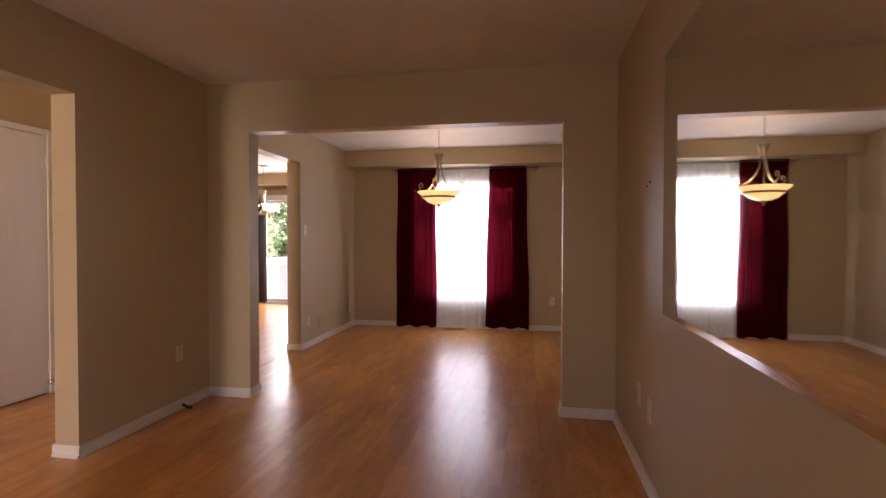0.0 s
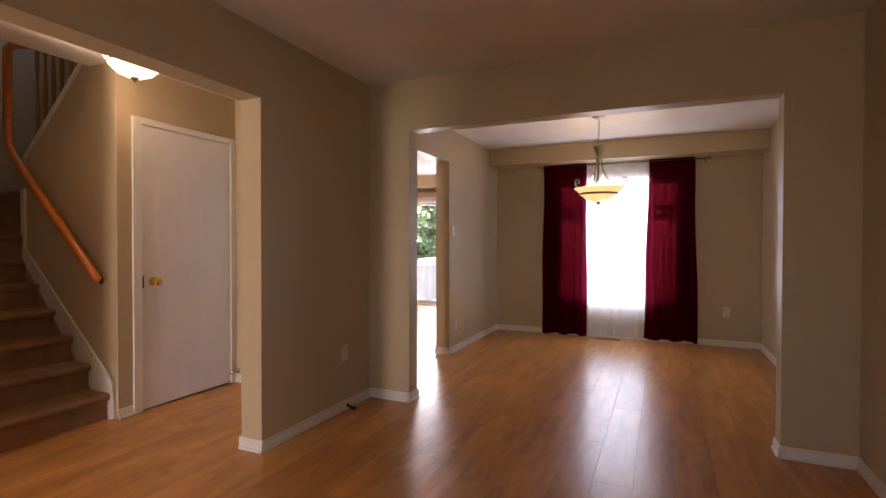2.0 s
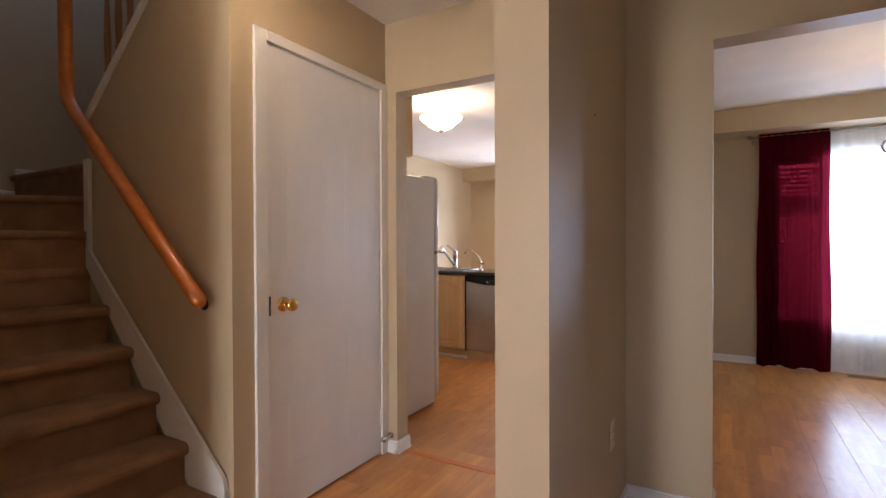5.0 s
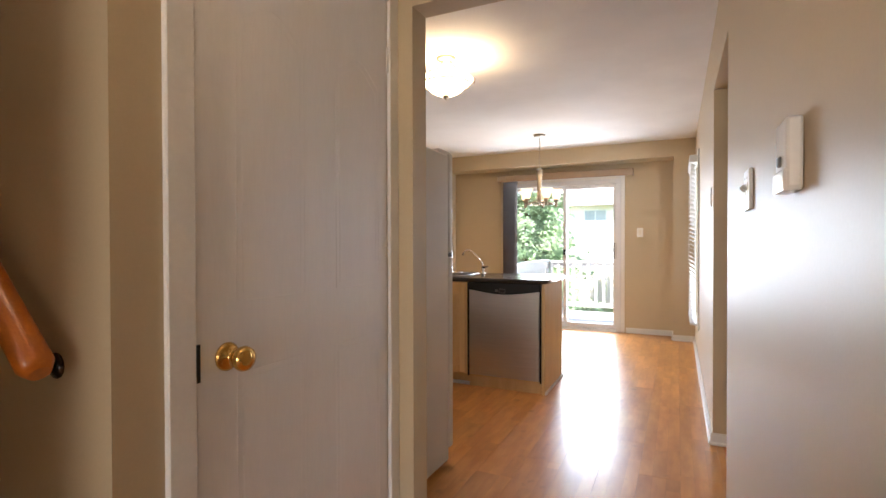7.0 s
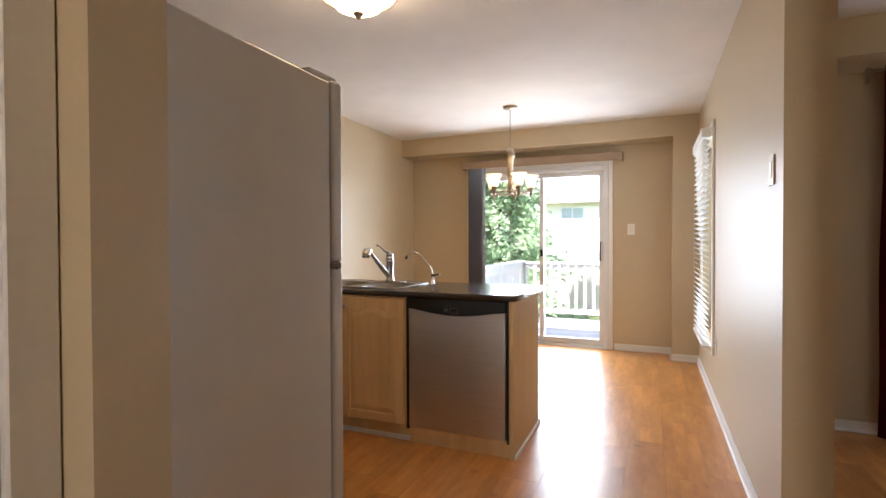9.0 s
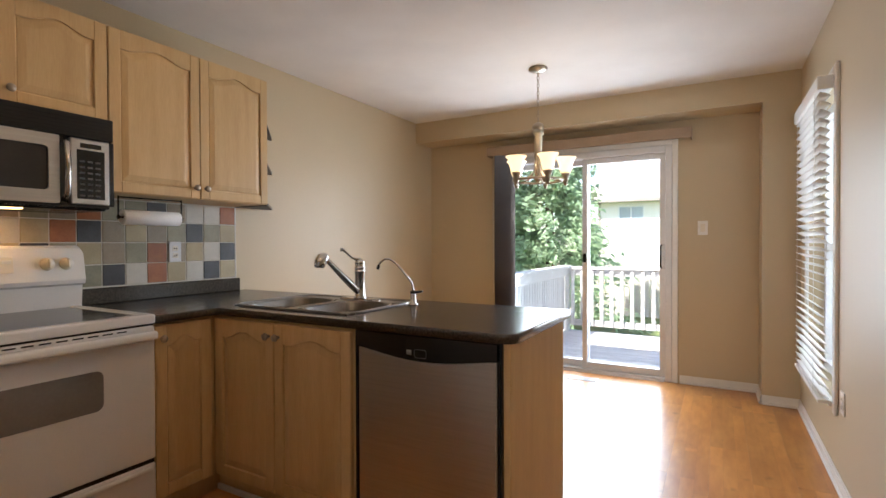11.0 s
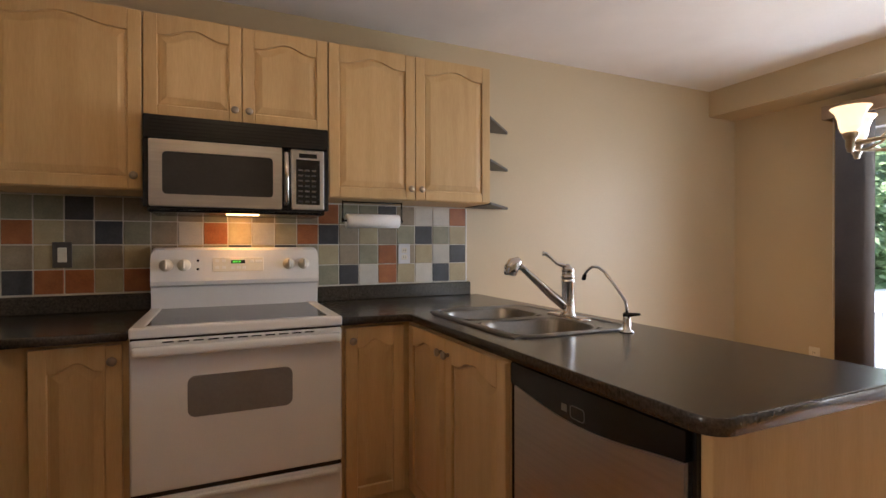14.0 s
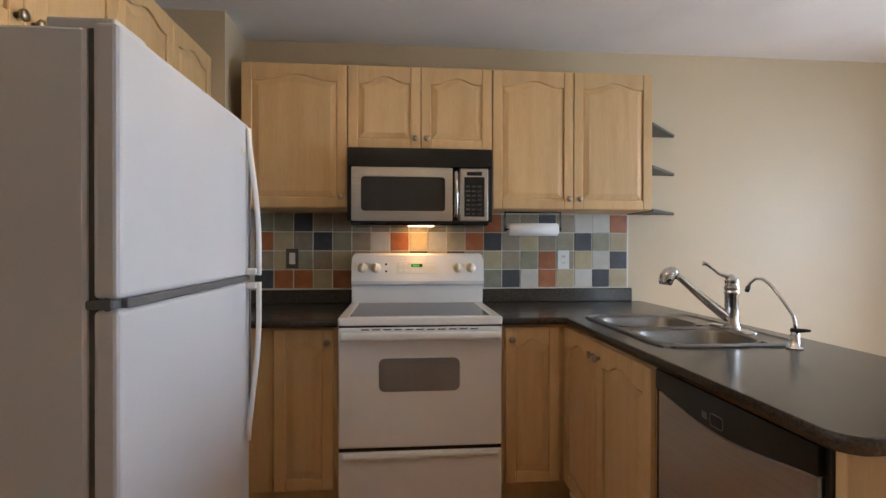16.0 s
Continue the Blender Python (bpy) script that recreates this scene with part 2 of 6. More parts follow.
MIRROR = surface("silvered_mirror", (0.86, 0.88, 0.87), (0.88, 0.90, 0.89), 0.02, metal=1.0, rough_var=0.01, bump=0)
BURG = cloth("burgundy_voile", (0.070, 0.0035, 0.010), 0.42, (0.17, 0.0085, 0.021), translucent=0.03)
SHEER = cloth("white_sheer", (0.85, 0.87, 0.92), 0.16, (0.95, 0.97, 1.0), translucent=0.5)
BOWL = glow("amber_glass_bowl", (1.0, 0.70, 0.30), 0.24, (0.82, 0.62, 0.34))
BOWLW = glow("white_glass_bowl", (1.0, 0.74, 0.44), 1.25)
BOWLK = glow("kitchen_glass_bowl", (1.0, 0.70, 0.38), 2.8)
TULIP = glow("frosted_tulip_glass", (1.0, 0.74, 0.40), 0.5)
DECKW = surface("weathered_deck_wood", (0.44, 0.425, 0.42), (0.60, 0.585, 0.58), 0.8, scale=4, stretch=(1, 8, 8), fine=50, bump=0.3, per_object=0.10)
FENCE = surface("grey_fence_wood", (0.42, 0.38, 0.33), (0.55, 0.50, 0.45), 0.85, scale=4, stretch=(6, 6, 1), fine=50, bump=0.3, per_object=0.08)
LEAF = cloth("cedar_foliage", (0.42, 0.54, 0.36), 0.0, (1, 1, 1), translucent=0.45)
BARK = surface("bark", (0.07, 0.05, 0.035), (0.14, 0.10, 0.075), 0.9, scale=6, stretch=(5, 5, 1), fine=40, bump=0.6, bump_d=0.01)
LAWN = surface("lawn_grass", (0.09, 0.13, 0.04), (0.17, 0.21, 0.08), 0.9, scale=1.2, fine=60, bump=0.4, bump_d=0.02)
SIDING = surface("cream_siding", (0.74, 0.71, 0.66), (0.80, 0.77, 0.72), 0.7, scale=1, fine=30, bump=0.1)
ROOF = surface("brown_shingle", (0.26, 0.23, 0.21), (0.36, 0.32, 0.29), 0.9, scale=3, fine=40, bump=0.5)
GREEN = glow("green_display", (0.15, 1.0, 0.1), 0.5, (0.02, 0.05, 0.02))
HOOD = glow("hood_lens", (1.0, 0.62, 0.25), 2.0)
HPANE = surface("pale_far_glass", (0.30, 0.35, 0.40), (0.40, 0.45, 0.50), 0.1, bump=0)
VAL = surface("beige_valance_fabric", (0.30, 0.215, 0.145), (0.38, 0.28, 0.195), 0.8, scale=4, fine=160, bump=0.1)
# shade of the shelf undersides as colour; also dark keys and a switch plate
SHELF = surface("dark_grey_plastic_and_shelf_shade", (0.045, 0.04, 0.036), (0.08, 0.072, 0.066), 0.45, scale=5, fine=60)

# ---- mesh helpers ----


def box(bm, a, b, r=0.0, seg=1):
    lo = [min(p, q) for p, q in zip(a, b)]
    hi = [max(p, q) for p, q in zip(a, b)]
    tmp = bmesh.new()
    bmesh.ops.create_cube(tmp, size=1)
    for v in tmp.verts:
        v.co = Vector([lo[i] + (v.co[i] + 0.5) * (hi[i] - lo[i]) for i in range(3)])
    if r:
        bmesh.ops.bevel(tmp, geom=tmp.edges[:], offset=r, segments=seg, affect="EDGES", profile=0.5)
    add(bm, tmp)


def add(bm, tmp, m=None):
    if m is not None:
        bmesh.ops.transform(tmp, matrix=m, verts=tmp.verts[:])
    me = bpy.data.meshes.new("tmp")
    tmp.to_mesh(me)
    tmp.free()
    bm.from_mesh(me)
    bpy.data.meshes.remove(me)


def lathe(bm, profile, centre=(0, 0, 0), seg=28, m=None):
    tmp = bmesh.new()
    rings = []
    for r, z in profile:
        if r < 1e-5:
            rings.append([tmp.verts.new((0, 0, z))])
        else:
            rings.append([tmp.verts.new((r * math.cos(2 * math.pi * i / seg), r * math.sin(2 * math.pi * i / seg), z)) for i in range(seg)])
    for p, q in zip(rings, rings[1:]):
        for i in range(seg):
            j = (i + 1) % seg
            if len(p) == 1 and len(q) == 1:
                continue
            if len(p) == 1:
                tmp.faces.new((p[0], q[j], q[i]))
            elif len(q) == 1:
                tmp.faces.new((p[i], p[j], q[0]))
            else:
                tmp.faces.new((p[i], p[j], q[j], q[i]))
    for f in tmp.faces:
        f.smooth = True
    bmesh.ops.recalc_face_normals(tmp, faces=tmp.faces[:])
    add(bm, tmp, Matrix.Translation(centre) @ (m if m is not None else Matrix()))


def tube(bm, pts, r, seg=10, closed=False):
    """A round bar along points; r may be a list."""
    pts = [Vector(p) for p in pts]
    n = len(pts)
    tmp = bmesh.new()
    rings, up = [], None
    for i, p in enumerate(pts):
        a = pts[(i - 1) % n] if closed or i else p
        b = pts[(i + 1) % n] if closed or i < n - 1 else p
        d = (b - a).normalized()
        if up is None:
            up = Vector((0, 0, 1)) if abs(d.z) < 0.9 else Vector((1, 0, 0))
        side = d.cross(up).normalized()
        up = side.cross(d).normalized()
        rad = r[i] if isinstance(r, (list, tuple)) else r
        rings.append([tmp.verts.new(p + (side * math.cos(2 * math.pi * k / seg) + up * math.sin(2 * math.pi * k / seg)) * rad) for k in range(seg)])
    pairs = list(zip(rings, rings[1:]))
    if closed:
        pairs.append((rings[-1], rings[0]))
    for p, q in pairs:
        for k in range(seg):
            j = (k + 1) % seg
            f = tmp.faces.new((p[k], p[j], q[j], q[k]))
            f.smooth = True
    if not closed:
        tmp.faces.new(rings[0])
        tmp.faces.new(rings[-1][::-1])
    bmesh.ops.recalc_face_normals(tmp, faces=tmp.faces[:])
    add(bm, tmp)


def prism(bm, outline, axis, d0, d1):
    """Extrudes a 2D outline along an axis; the outline's pair are the other two axes in order."""
    k = "xyz".index(axis)
    tmp = bmesh.new()

    def at(p, d):
        c = list(p)
        c.insert(k, d)
        return tmp.verts.new(c)
    a, b = [at(p, d0) for p in outline], [at(p, d1) for p in outline]
    tmp.faces.new(a)
    tmp.faces.new(b[::-1])
    for i in range(len(a)):
        j = (i + 1) % len(a)
        tmp.faces.new((a[i], b[i], b[j], a[j]))
    bmesh.ops.recalc_face_normals(tmp, faces=tmp.faces[:])
    add(bm, tmp)


BASE = {}


def thing(name, at, label, category, group="", kind=""):
    ob = new(name)
    ob.location = at
    ob.empty_display_size = 0.1
    BASE[ob.name] = Vector(at)
    return tagged(ob, label, category, group, kind)


def part(name, bm, material, parent, label=""):
    """Links a bmesh built in world space as one mesh under a thing or a part."""
    at = BASE[parent.name]
    me = bpy.data.meshes.new(name)
    bm.to_mesh(me)
    bm.free()
    me.transform(Matrix.Translation(-at))
    me.materials.append(material)
    ob = new(name, me)
    ob.parent = parent
    BASE[ob.name] = at
    return tagged(ob, label)


def solid(name, bm, material, label, category, kind="structure", group=""):
    """A top-level mesh of its own."""
    me = bpy.data.meshes.new(name)
    bm.to_mesh(me)
    bm.free()
    me.materials.append(material)
    ob = new(name, me)
    BASE[ob.name] = Vector((0, 0, 0))
    return tagged(ob, label, category, group, kind)


def piece(name, mesh, at, parent):
    ob = new(name, mesh)
    ob.parent = parent
    ob.location = Vector(at) - BASE[parent.name]
    BASE[ob.name] = Vector(at)
    return ob


def boxes(*items):
    bm = bmesh.new()
    for it in items:
        box(bm, *it)
    return bm


# ---- structure ----
H = 2.44
XL, XK = -2.60, -2.755          # the two faces of the long middle wall
XS, XR, XD = -6.01, 0.475, 0.55  # stove wall, living room and dining room outer walls
YP, YW, YB = 3.60, 6.90, 8.80    # partition, dining window wall, breakfast back wall
TOP = 2.62

solid("wall_middle", boxes(
    ((XK, -2.6, 0), (XL, 0.2, H)), ((XK, 0.2, 2.04), (XL, 2.455, H)), ((XK, 2.455, 0), (XL, 4.28, H)),
    ((XK, 4.28, 2.078), (XL, 5.19, H)), ((XK, 5.19, 0), (XL, 7.28, H)), ((XK, 7.28, 0), (XL, 8.14, 0.40)),
    ((XK, 7.28, 2.03), (XL, 8.14, H)), ((XK, 8.14, 0), (XL, YB + 0.15, H))), WALL,
    "beige painted wall between living rooms and kitchen", "wall")
solid("wall_partition", boxes(
    ((XL, YP, 0), (-2.245, YP + 0.13, H)), ((-2.245, YP, 2.06), (0.12, YP + 0.13, H)), ((0.12, YP, 0), (XR, YP + 0.13, H))), WALL,
    "beige wall with wide opening between living and dining rooms", "wall")
solid("wall_living_outer", boxes(((XR, -2.6, 0), (XR + 0.2, YP + 0.13, H))), WALL, "beige painted living room wall", "wall")
solid("wall_dining_outer", boxes(((XD, YP + 0.13, 0), (XD + 0.2, YW + 0.2, H))), WALL, "beige painted dining room wall", "wall")
WX0, WX1, WZ0, WZ1 = -1.80, -0.28, 0.40, 2.00
solid("wall_dining_window", boxes(
    ((XL, YW, 0), (WX0, YW + 0.2, H)), ((WX1, YW, 0), (XD, YW + 0.2, H)), ((WX0, YW, 0), (WX1, YW + 0.2, WZ0)),
    ((WX0, YW, WZ1), (WX1, YW + 0.2, H))), WALL, "beige dining room wall round a tall window", "wall")
solid("bulkhead_dining", boxes(((XL, 6.53, 2.225), (XD, YW, H))), WALL, "beige boxed bulkhead above the dining window", "bulkhead")
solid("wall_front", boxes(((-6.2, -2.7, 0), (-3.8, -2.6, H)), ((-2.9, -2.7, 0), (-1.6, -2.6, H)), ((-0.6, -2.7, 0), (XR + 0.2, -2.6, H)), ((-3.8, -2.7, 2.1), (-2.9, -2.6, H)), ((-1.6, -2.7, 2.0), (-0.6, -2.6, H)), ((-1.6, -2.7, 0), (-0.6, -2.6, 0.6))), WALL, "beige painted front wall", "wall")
# hall, closet and stair walls
solid("wall_kitchen_front", boxes(
    ((XS, 3.475, 0), (-3.812, 3.58, H)), ((-3.812, 3.475, 2.045), (XK, 3.58, H))), WALL,
    "beige wall with the doorway into the kitchen", "wall")
XC = -3.886
solid("wall_closet", boxes(
    ((XC - 0.1, 2.46, 0), (XC, 2.625, H)), ((XC - 0.1, 3.418, 0), (XC, 3.475, H)), ((XC - 0.1, 2.625, 2.065), (XC, 3.418, H))), WALL,
    "beige hall wall round the closet door", "wall")
bm = bmesh.new()
prism(bm, [(XC - 0.1, 0), (-5.0, 0), (-5.0, 1.80), (-4.20, 2.505), (XC - 0.1, 2.505)], "y", 2.46, 2.56)
solid("wall_stair", bm, WALL, "beige stair wall with a sloping top", "wall")
solid("wall_stair_end", boxes(((-6.15, 1.2, 0), (-5.98, 3.46, 5.0))), WALL, "beige wall at the turn of the stairs", "wall")
solid("wall_stair_side", boxes(((-5.98, 1.2, 0), (-4.17, 1.36, 5.0)), ((-4.17, 1.2, 0), (XC + 0.05, 1.36, H))), WALL, "beige wall beside the stairs", "wall")
solid("wall_hall_front", boxes(((-6.2, -2.6, 0), (-6.05, 1.2, H))), WALL, "beige hall end wall", "wall")
# opening for the added window; boxes above the hall, unseen, keep the sky out
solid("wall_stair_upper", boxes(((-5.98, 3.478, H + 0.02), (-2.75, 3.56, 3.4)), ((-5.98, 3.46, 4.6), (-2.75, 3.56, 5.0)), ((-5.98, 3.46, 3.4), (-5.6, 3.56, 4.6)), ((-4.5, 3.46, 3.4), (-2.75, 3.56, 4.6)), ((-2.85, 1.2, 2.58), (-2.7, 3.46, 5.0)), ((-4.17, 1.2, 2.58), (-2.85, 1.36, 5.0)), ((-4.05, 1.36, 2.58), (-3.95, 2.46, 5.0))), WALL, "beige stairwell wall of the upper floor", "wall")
solid("ceiling_stairwell", boxes(((-6.15, 1.2, 5.0), (-2.7, 3.6, 5.1))), CEIL, "white stairwell ceiling", "ceiling")
# kitchen
solid("wall_stove", boxes(((XS - 0.15, 3.46, 0), (XS, YB + 0.15, H))), WALL, "beige kitchen wall behind the stove", "wall")
SX0, SX1, SZ = -5.20, -3.618, 2.037
solid("wall_back", boxes(
    ((XS, YB, 0), (SX0, YB + 0.15, H)), ((SX1, YB, 0), (XK, YB + 0.15, H)), ((SX0, YB, SZ), (SX1, YB + 0.15, H))), WALL,
    "beige wall round the sliding patio door", "wall")
solid("pilaster_back", boxes(((-2.99, 8.49, 0), (XK, YB, 2.235))), WALL, "beige boxed corner beside the patio door", "wall")
solid("bulkhead_breakfast", boxes(((XS, 8.49, 2.235), (XK, YB, H))), WALL, "beige boxed bulkhead above the patio door", "bulkhead")
solid("ceiling_living", boxes(((XK, -2.75, H), (XR + 0.2, YP + 0.13, TOP))), CEIL, "white stippled living room ceiling", "ceiling")
solid("ceiling_dining", boxes(((XK, YP + 0.13, H), (XD + 0.2, YW + 0.2, TOP))), CEIL, "white stippled dining room ceiling", "ceiling")
solid("ceiling_kitchen", boxes(((XS - 0.15, 3.58, H), (XK, YB + 0.15, TOP))), CEIL, "white stippled kitchen ceiling", "ceiling")
solid("ceiling_hall", boxes(((-4.17, -2.75, H), (XK, 3.58, 2.58)), ((-6.2, -2.75, H), (-4.17, 1.36, 2.58))), CEIL, "white hall ceiling", "ceiling")

# baseboards


def baseboard(x0, y0, x1, y1, side):
    """Along an axis-parallel run; side: the way into the room."""
    bm = bmesh.new()
    n = Vector(side)
    p, q = Vector((x0, y0, 0)), Vector((x1, y1, 0))
    box(bm, p + n * 0.001, q + n * 0.011 + Vector((0, 0, 0.058)))
    box(bm, p + n * 0.001, q + n * 0.007 + Vector((0, 0, 0.070)))
    box(bm, p + n * 0.001, q + n * 0.020 + Vector((0, 0, 0.018)), 0.004)
    return solid("baseboard", bm, TRIM, "white moulded wooden baseboard", "baseboard")


E = 0.012
for run in ((XL, 2.455, XL, YP, (1, 0, 0)), (XL, YP, -2.245, YP, (0, -1, 0)), (-2.245, YP - E, -2.245, YP + 0.13 + E, (1, 0, 0)),
            (XL, YP + 0.13, XL, 4.28, (1, 0, 0)), (XL, 5.19, XL, YW, (1, 0, 0)), (XL, YW, XD, YW, (0, -1, 0)), (XD, YP + 0.13, XD, YW, (-1, 0, 0)),
            (0.12, YP - E, 0.12, YP + 0.13 + E, (-1, 0, 0)), (0.12, YP, XR, YP, (0, -1, 0)), (XR, -2.6, XR, YP, (-1, 0, 0)),
            (XK - E, 2.455, XL + E, 2.455, (0, -1, 0)), (XK, 2.455, XK, 4.28, (-1, 0, 0)), (XK, 5.19, XK, 8.49, (-1, 0, 0)),
            (XK - E, 5.19, XL + E, 5.19, (0, -1, 0)), (XK - E, 4.28, XL + E, 4.28, (0, 1, 0)), (-2.99, 8.49, XK, 8.49, (0, -1, 0)), (-2.99, 8.49, -2.99, YB, (-1, 0, 0)),
            (SX1 + 0.06, YB, -2.99, YB, (0, -1, 0)), (XC, 2.46, XC, 2.56, (1, 0, 0)), (-3.812, 3.475 - E, -3.812, 3.58 + E, (1, 0, 0)), (XC + 0.016, 3.475, -3.812, 3.475, (0, -1, 0)),
            (XS, 6.36, XS, YB, (1, 0, 0)), (XS, YB, SX0 - 0.06, YB, (0, -1, 0))):
    baseboard(*run)

floor = solid("floor", boxes(((-6.2, -2.75, -0.2), (XD + 0.2, YW + 0.2, -0.012)), ((-6.2, YW + 0.2, -0.2), (XL, YB + 0.15, -0.012))), JOINT, "honey laminate plank floor", "floor")

# ---- living room ----


def plate(at, n, label, w=0.072, h=0.116, kind="outlet", material=None):
    """A wall plate with its sockets or rocker; n: the way into the room."""
    at, n = Vector(at), Vector(n)
    u = Vector((0, 0, 1)).cross(n)
    ob = thing("wall_outlet" if kind == "outlet" else "light_switch", at, label, "outlet" if kind == "outlet" else "switch")
    mat = material or PLATE

    def slab(bm, cu, cz, su, sz, d0, d1, r=0.0015):
        p = at + u * (cu - su / 2) + Vector((0, 0, cz - sz / 2)) + n * d0
        q = at + u * (cu + su / 2) + Vector((0, 0, cz + sz / 2)) + n * d1
        box(bm, p, q, r)
    bm = bmesh.new()
    slab(bm, 0, 0, w, h, 0.001, 0.007, 0.002)
    part("cover_plate", bm, mat, ob)
    if kind == "outlet":
        for z in (-0.02, 0.02):
            bm = bmesh.new()
            slab(bm, 0, z, 0.033, 0.028, 0.007, 0.0095, 0.001)
            sock = part("socket", bm, PLATE, ob)
            bm = bmesh.new()
            slab(bm, -0.006, z, 0.003, 0.010, 0.0095, 0.0100, 0)
            slab(bm, 0.006, z, 0.003, 0.010, 0.0095, 0.0100, 0)
            part("slots", bm, BLACK, sock)
    else:
        bm = bmesh.new()
        slab(bm, 0, 0, 0.034, 0.066, 0.007, 0.0105, 0.0015)
        part("rocker", bm, PLATE, ob)
    return ob


def mirror():
    ob = thing("wall_mirror", (XR, 1.2, 0.9), "large wall mirror with a narrow sloped edge", "mirror")
    y0, y1, z0, z1, b = 0.10, 2.41, 0.905, 2.04, 0.025
    bm = bmesh.new()
    outer = [(y0, z0), (y1, z0), (y1, z1), (y0, z1)]
    inner = [(y0 + b, z0 + b), (y1 - b, z0 + b), (y1 - b, z1 - b), (y0 + b, z1 - b)]
    vb = [bm.verts.new((XR - 0.001, *p)) for p in outer]
    vo = [bm.verts.new((XR - 0.004, *p)) for p in outer]
    lean = 0.034 / (y1 - y0)          # hangs a little off the wall at its near end
    vi = [bm.verts.new((XR - 0.0065 - lean * (y1 - p[0]), *p)) for p in inner]
    for v in vo:
        v.co.x -= lean * (y1 - v.co.y)
    bm.faces.new(vi)
    for i in range(4):
        j = (i + 1) % 4
        bm.faces.new((vo[i], vo[j], vi[j], vi[i]))
        bm.faces.new((vb[i], vb[j], vo[j], vo[i]))
    bmesh.ops.recalc_face_normals(bm, faces=bm.faces[:])
    part("mirror_glass", bm, MIRROR, ob)
    for y in (0.7, 1.8):
        bm = boxes(((XR - 0.012, y, z0 - 0.006), (XR - 0.0005, y + 0.02, z0 + 0.012), 0.002))
        part("clip", bm, CHROME, ob, "small chrome clip")


mirror()
# assumed window behind the view, unseen, opened to let light in
fw = thing("assumed_window_3", (-1.1, -2.65, 0.6), "assumed front living room window, unseen, added for light", "window", kind="structure")
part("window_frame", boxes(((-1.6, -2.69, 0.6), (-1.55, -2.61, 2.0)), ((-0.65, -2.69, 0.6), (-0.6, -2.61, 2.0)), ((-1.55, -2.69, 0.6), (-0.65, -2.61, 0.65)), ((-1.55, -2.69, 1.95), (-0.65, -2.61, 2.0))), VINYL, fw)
# invented window, out of view, round the added stairwell lamp
sw = thing("added_window_4", (-5.05, 3.51, 3.4), "added upper stairwell window, unseen, placed for fill light", "window", kind="structure")
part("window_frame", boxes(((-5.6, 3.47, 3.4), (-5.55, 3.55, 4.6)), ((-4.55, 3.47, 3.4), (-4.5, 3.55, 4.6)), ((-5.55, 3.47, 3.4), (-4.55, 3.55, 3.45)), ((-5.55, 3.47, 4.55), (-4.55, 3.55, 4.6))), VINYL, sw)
# assumed entry door, unseen; an open frame that lets light in
ed = thing("assumed_door_2", (-3.35, -2.65, 0), "assumed white entry door frame, unseen, with a large opening", "door", kind="structure")
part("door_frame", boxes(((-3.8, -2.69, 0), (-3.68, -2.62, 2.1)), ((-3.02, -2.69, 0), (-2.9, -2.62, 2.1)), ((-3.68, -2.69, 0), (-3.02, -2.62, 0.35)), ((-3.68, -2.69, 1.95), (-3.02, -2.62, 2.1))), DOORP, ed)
plate((XL, 3.262, 0.41), (1, 0, 0), "cream double outlet low on the living room wall")
plate((XR, 2.846, 0.41), (-1, 0, 0), "cream double outlet low beside the mirror")
plate((XR, 2.62, 0.40), (-1, 0, 0), "cream blank plate low beside the mirror")
bm = bmesh.new()
tube(bm, [(XL + 0.02, 3.27, 0.035), (XL + 0.035, 3.27, 0.03), (XL + 0.06, 3.275, 0.014), (XL + 0.085, 3.285, 0.012)], 0.011, 8)
solid("cable_stub", bm, BLACK, "short black cable stub at the baseboard", "cable", kind="thing")
bm = bmesh.new()
tube(bm, [(XL - 0.004, 2.965, 1.64), (XL + 0.006, 2.965, 1.643)], 0.003, 8)
solid("nail", bm, NICKEL, "small nail in the wall beside the hall opening", "nail", kind="thing")
for dy, dz in ((2.72, 1.50), (2.66, 1.515)):
    bm = bmesh.new()
    tube(bm, [(XR + 0.004, dy, dz), (XR - 0.008, dy, dz + 0.003)], 0.0035, 8)
    solid("nail", bm, BLACK, "small dark nail in the living room wall", "nail", kind="thing")

# ---- dining room ----


def window_unit(name, label, x0, x1, z0, z1, y, out):
    """A double-hung window in an opening of a wall that faces -y."""
    ob = thing(name, ((x0 + x1) / 2, y, z0), label, "window", kind="structure")
    f = 0.05
    part("window_frame", boxes(((x0, y, z0), (x0 + f, y + out, z1)), ((x1 - f, y, z0), (x1, y + out, z1)),
                               ((x0 + f, y, z0), (x1 - f, y + out, z0 + f)), ((x0 + f, y, z1 - f), (x1 - f, y + out, z1))), VINYL, ob)
    m0, m1, zm = x0 + 0.41, x1 - 0.36, (z0 + z1) / 2 - 0.1
    for xm in (m0, m1):
        part("mullion", boxes(((xm - 0.03, y, z0 + f), (xm + 0.03, y + out, z1 - f))), VINYL, ob)
    for a, b in ((x0 + f, m0 - 0.03), (m0 + 0.03, m1 - 0.03), (m1 + 0.03, x1 - f)):
        part("sash_rail", boxes(((a, y + 0.01, zm - 0.02), (b, y + out - 0.01, zm + 0.02))), VINYL, ob)
        for p, q in ((z0 + f, zm - 0.02), (zm + 0.02, z1 - f)):
            pn = part("pane", boxes(((a, y + 0.03, p), (b, y + 0.036, q))), GLASS, ob)
            pn.visible_shadow = False
    return ob


window_unit("window_1", "white vinyl dining room window behind curtains", WX0, WX1, WZ0, WZ1, YW + 0.09, 0.09)


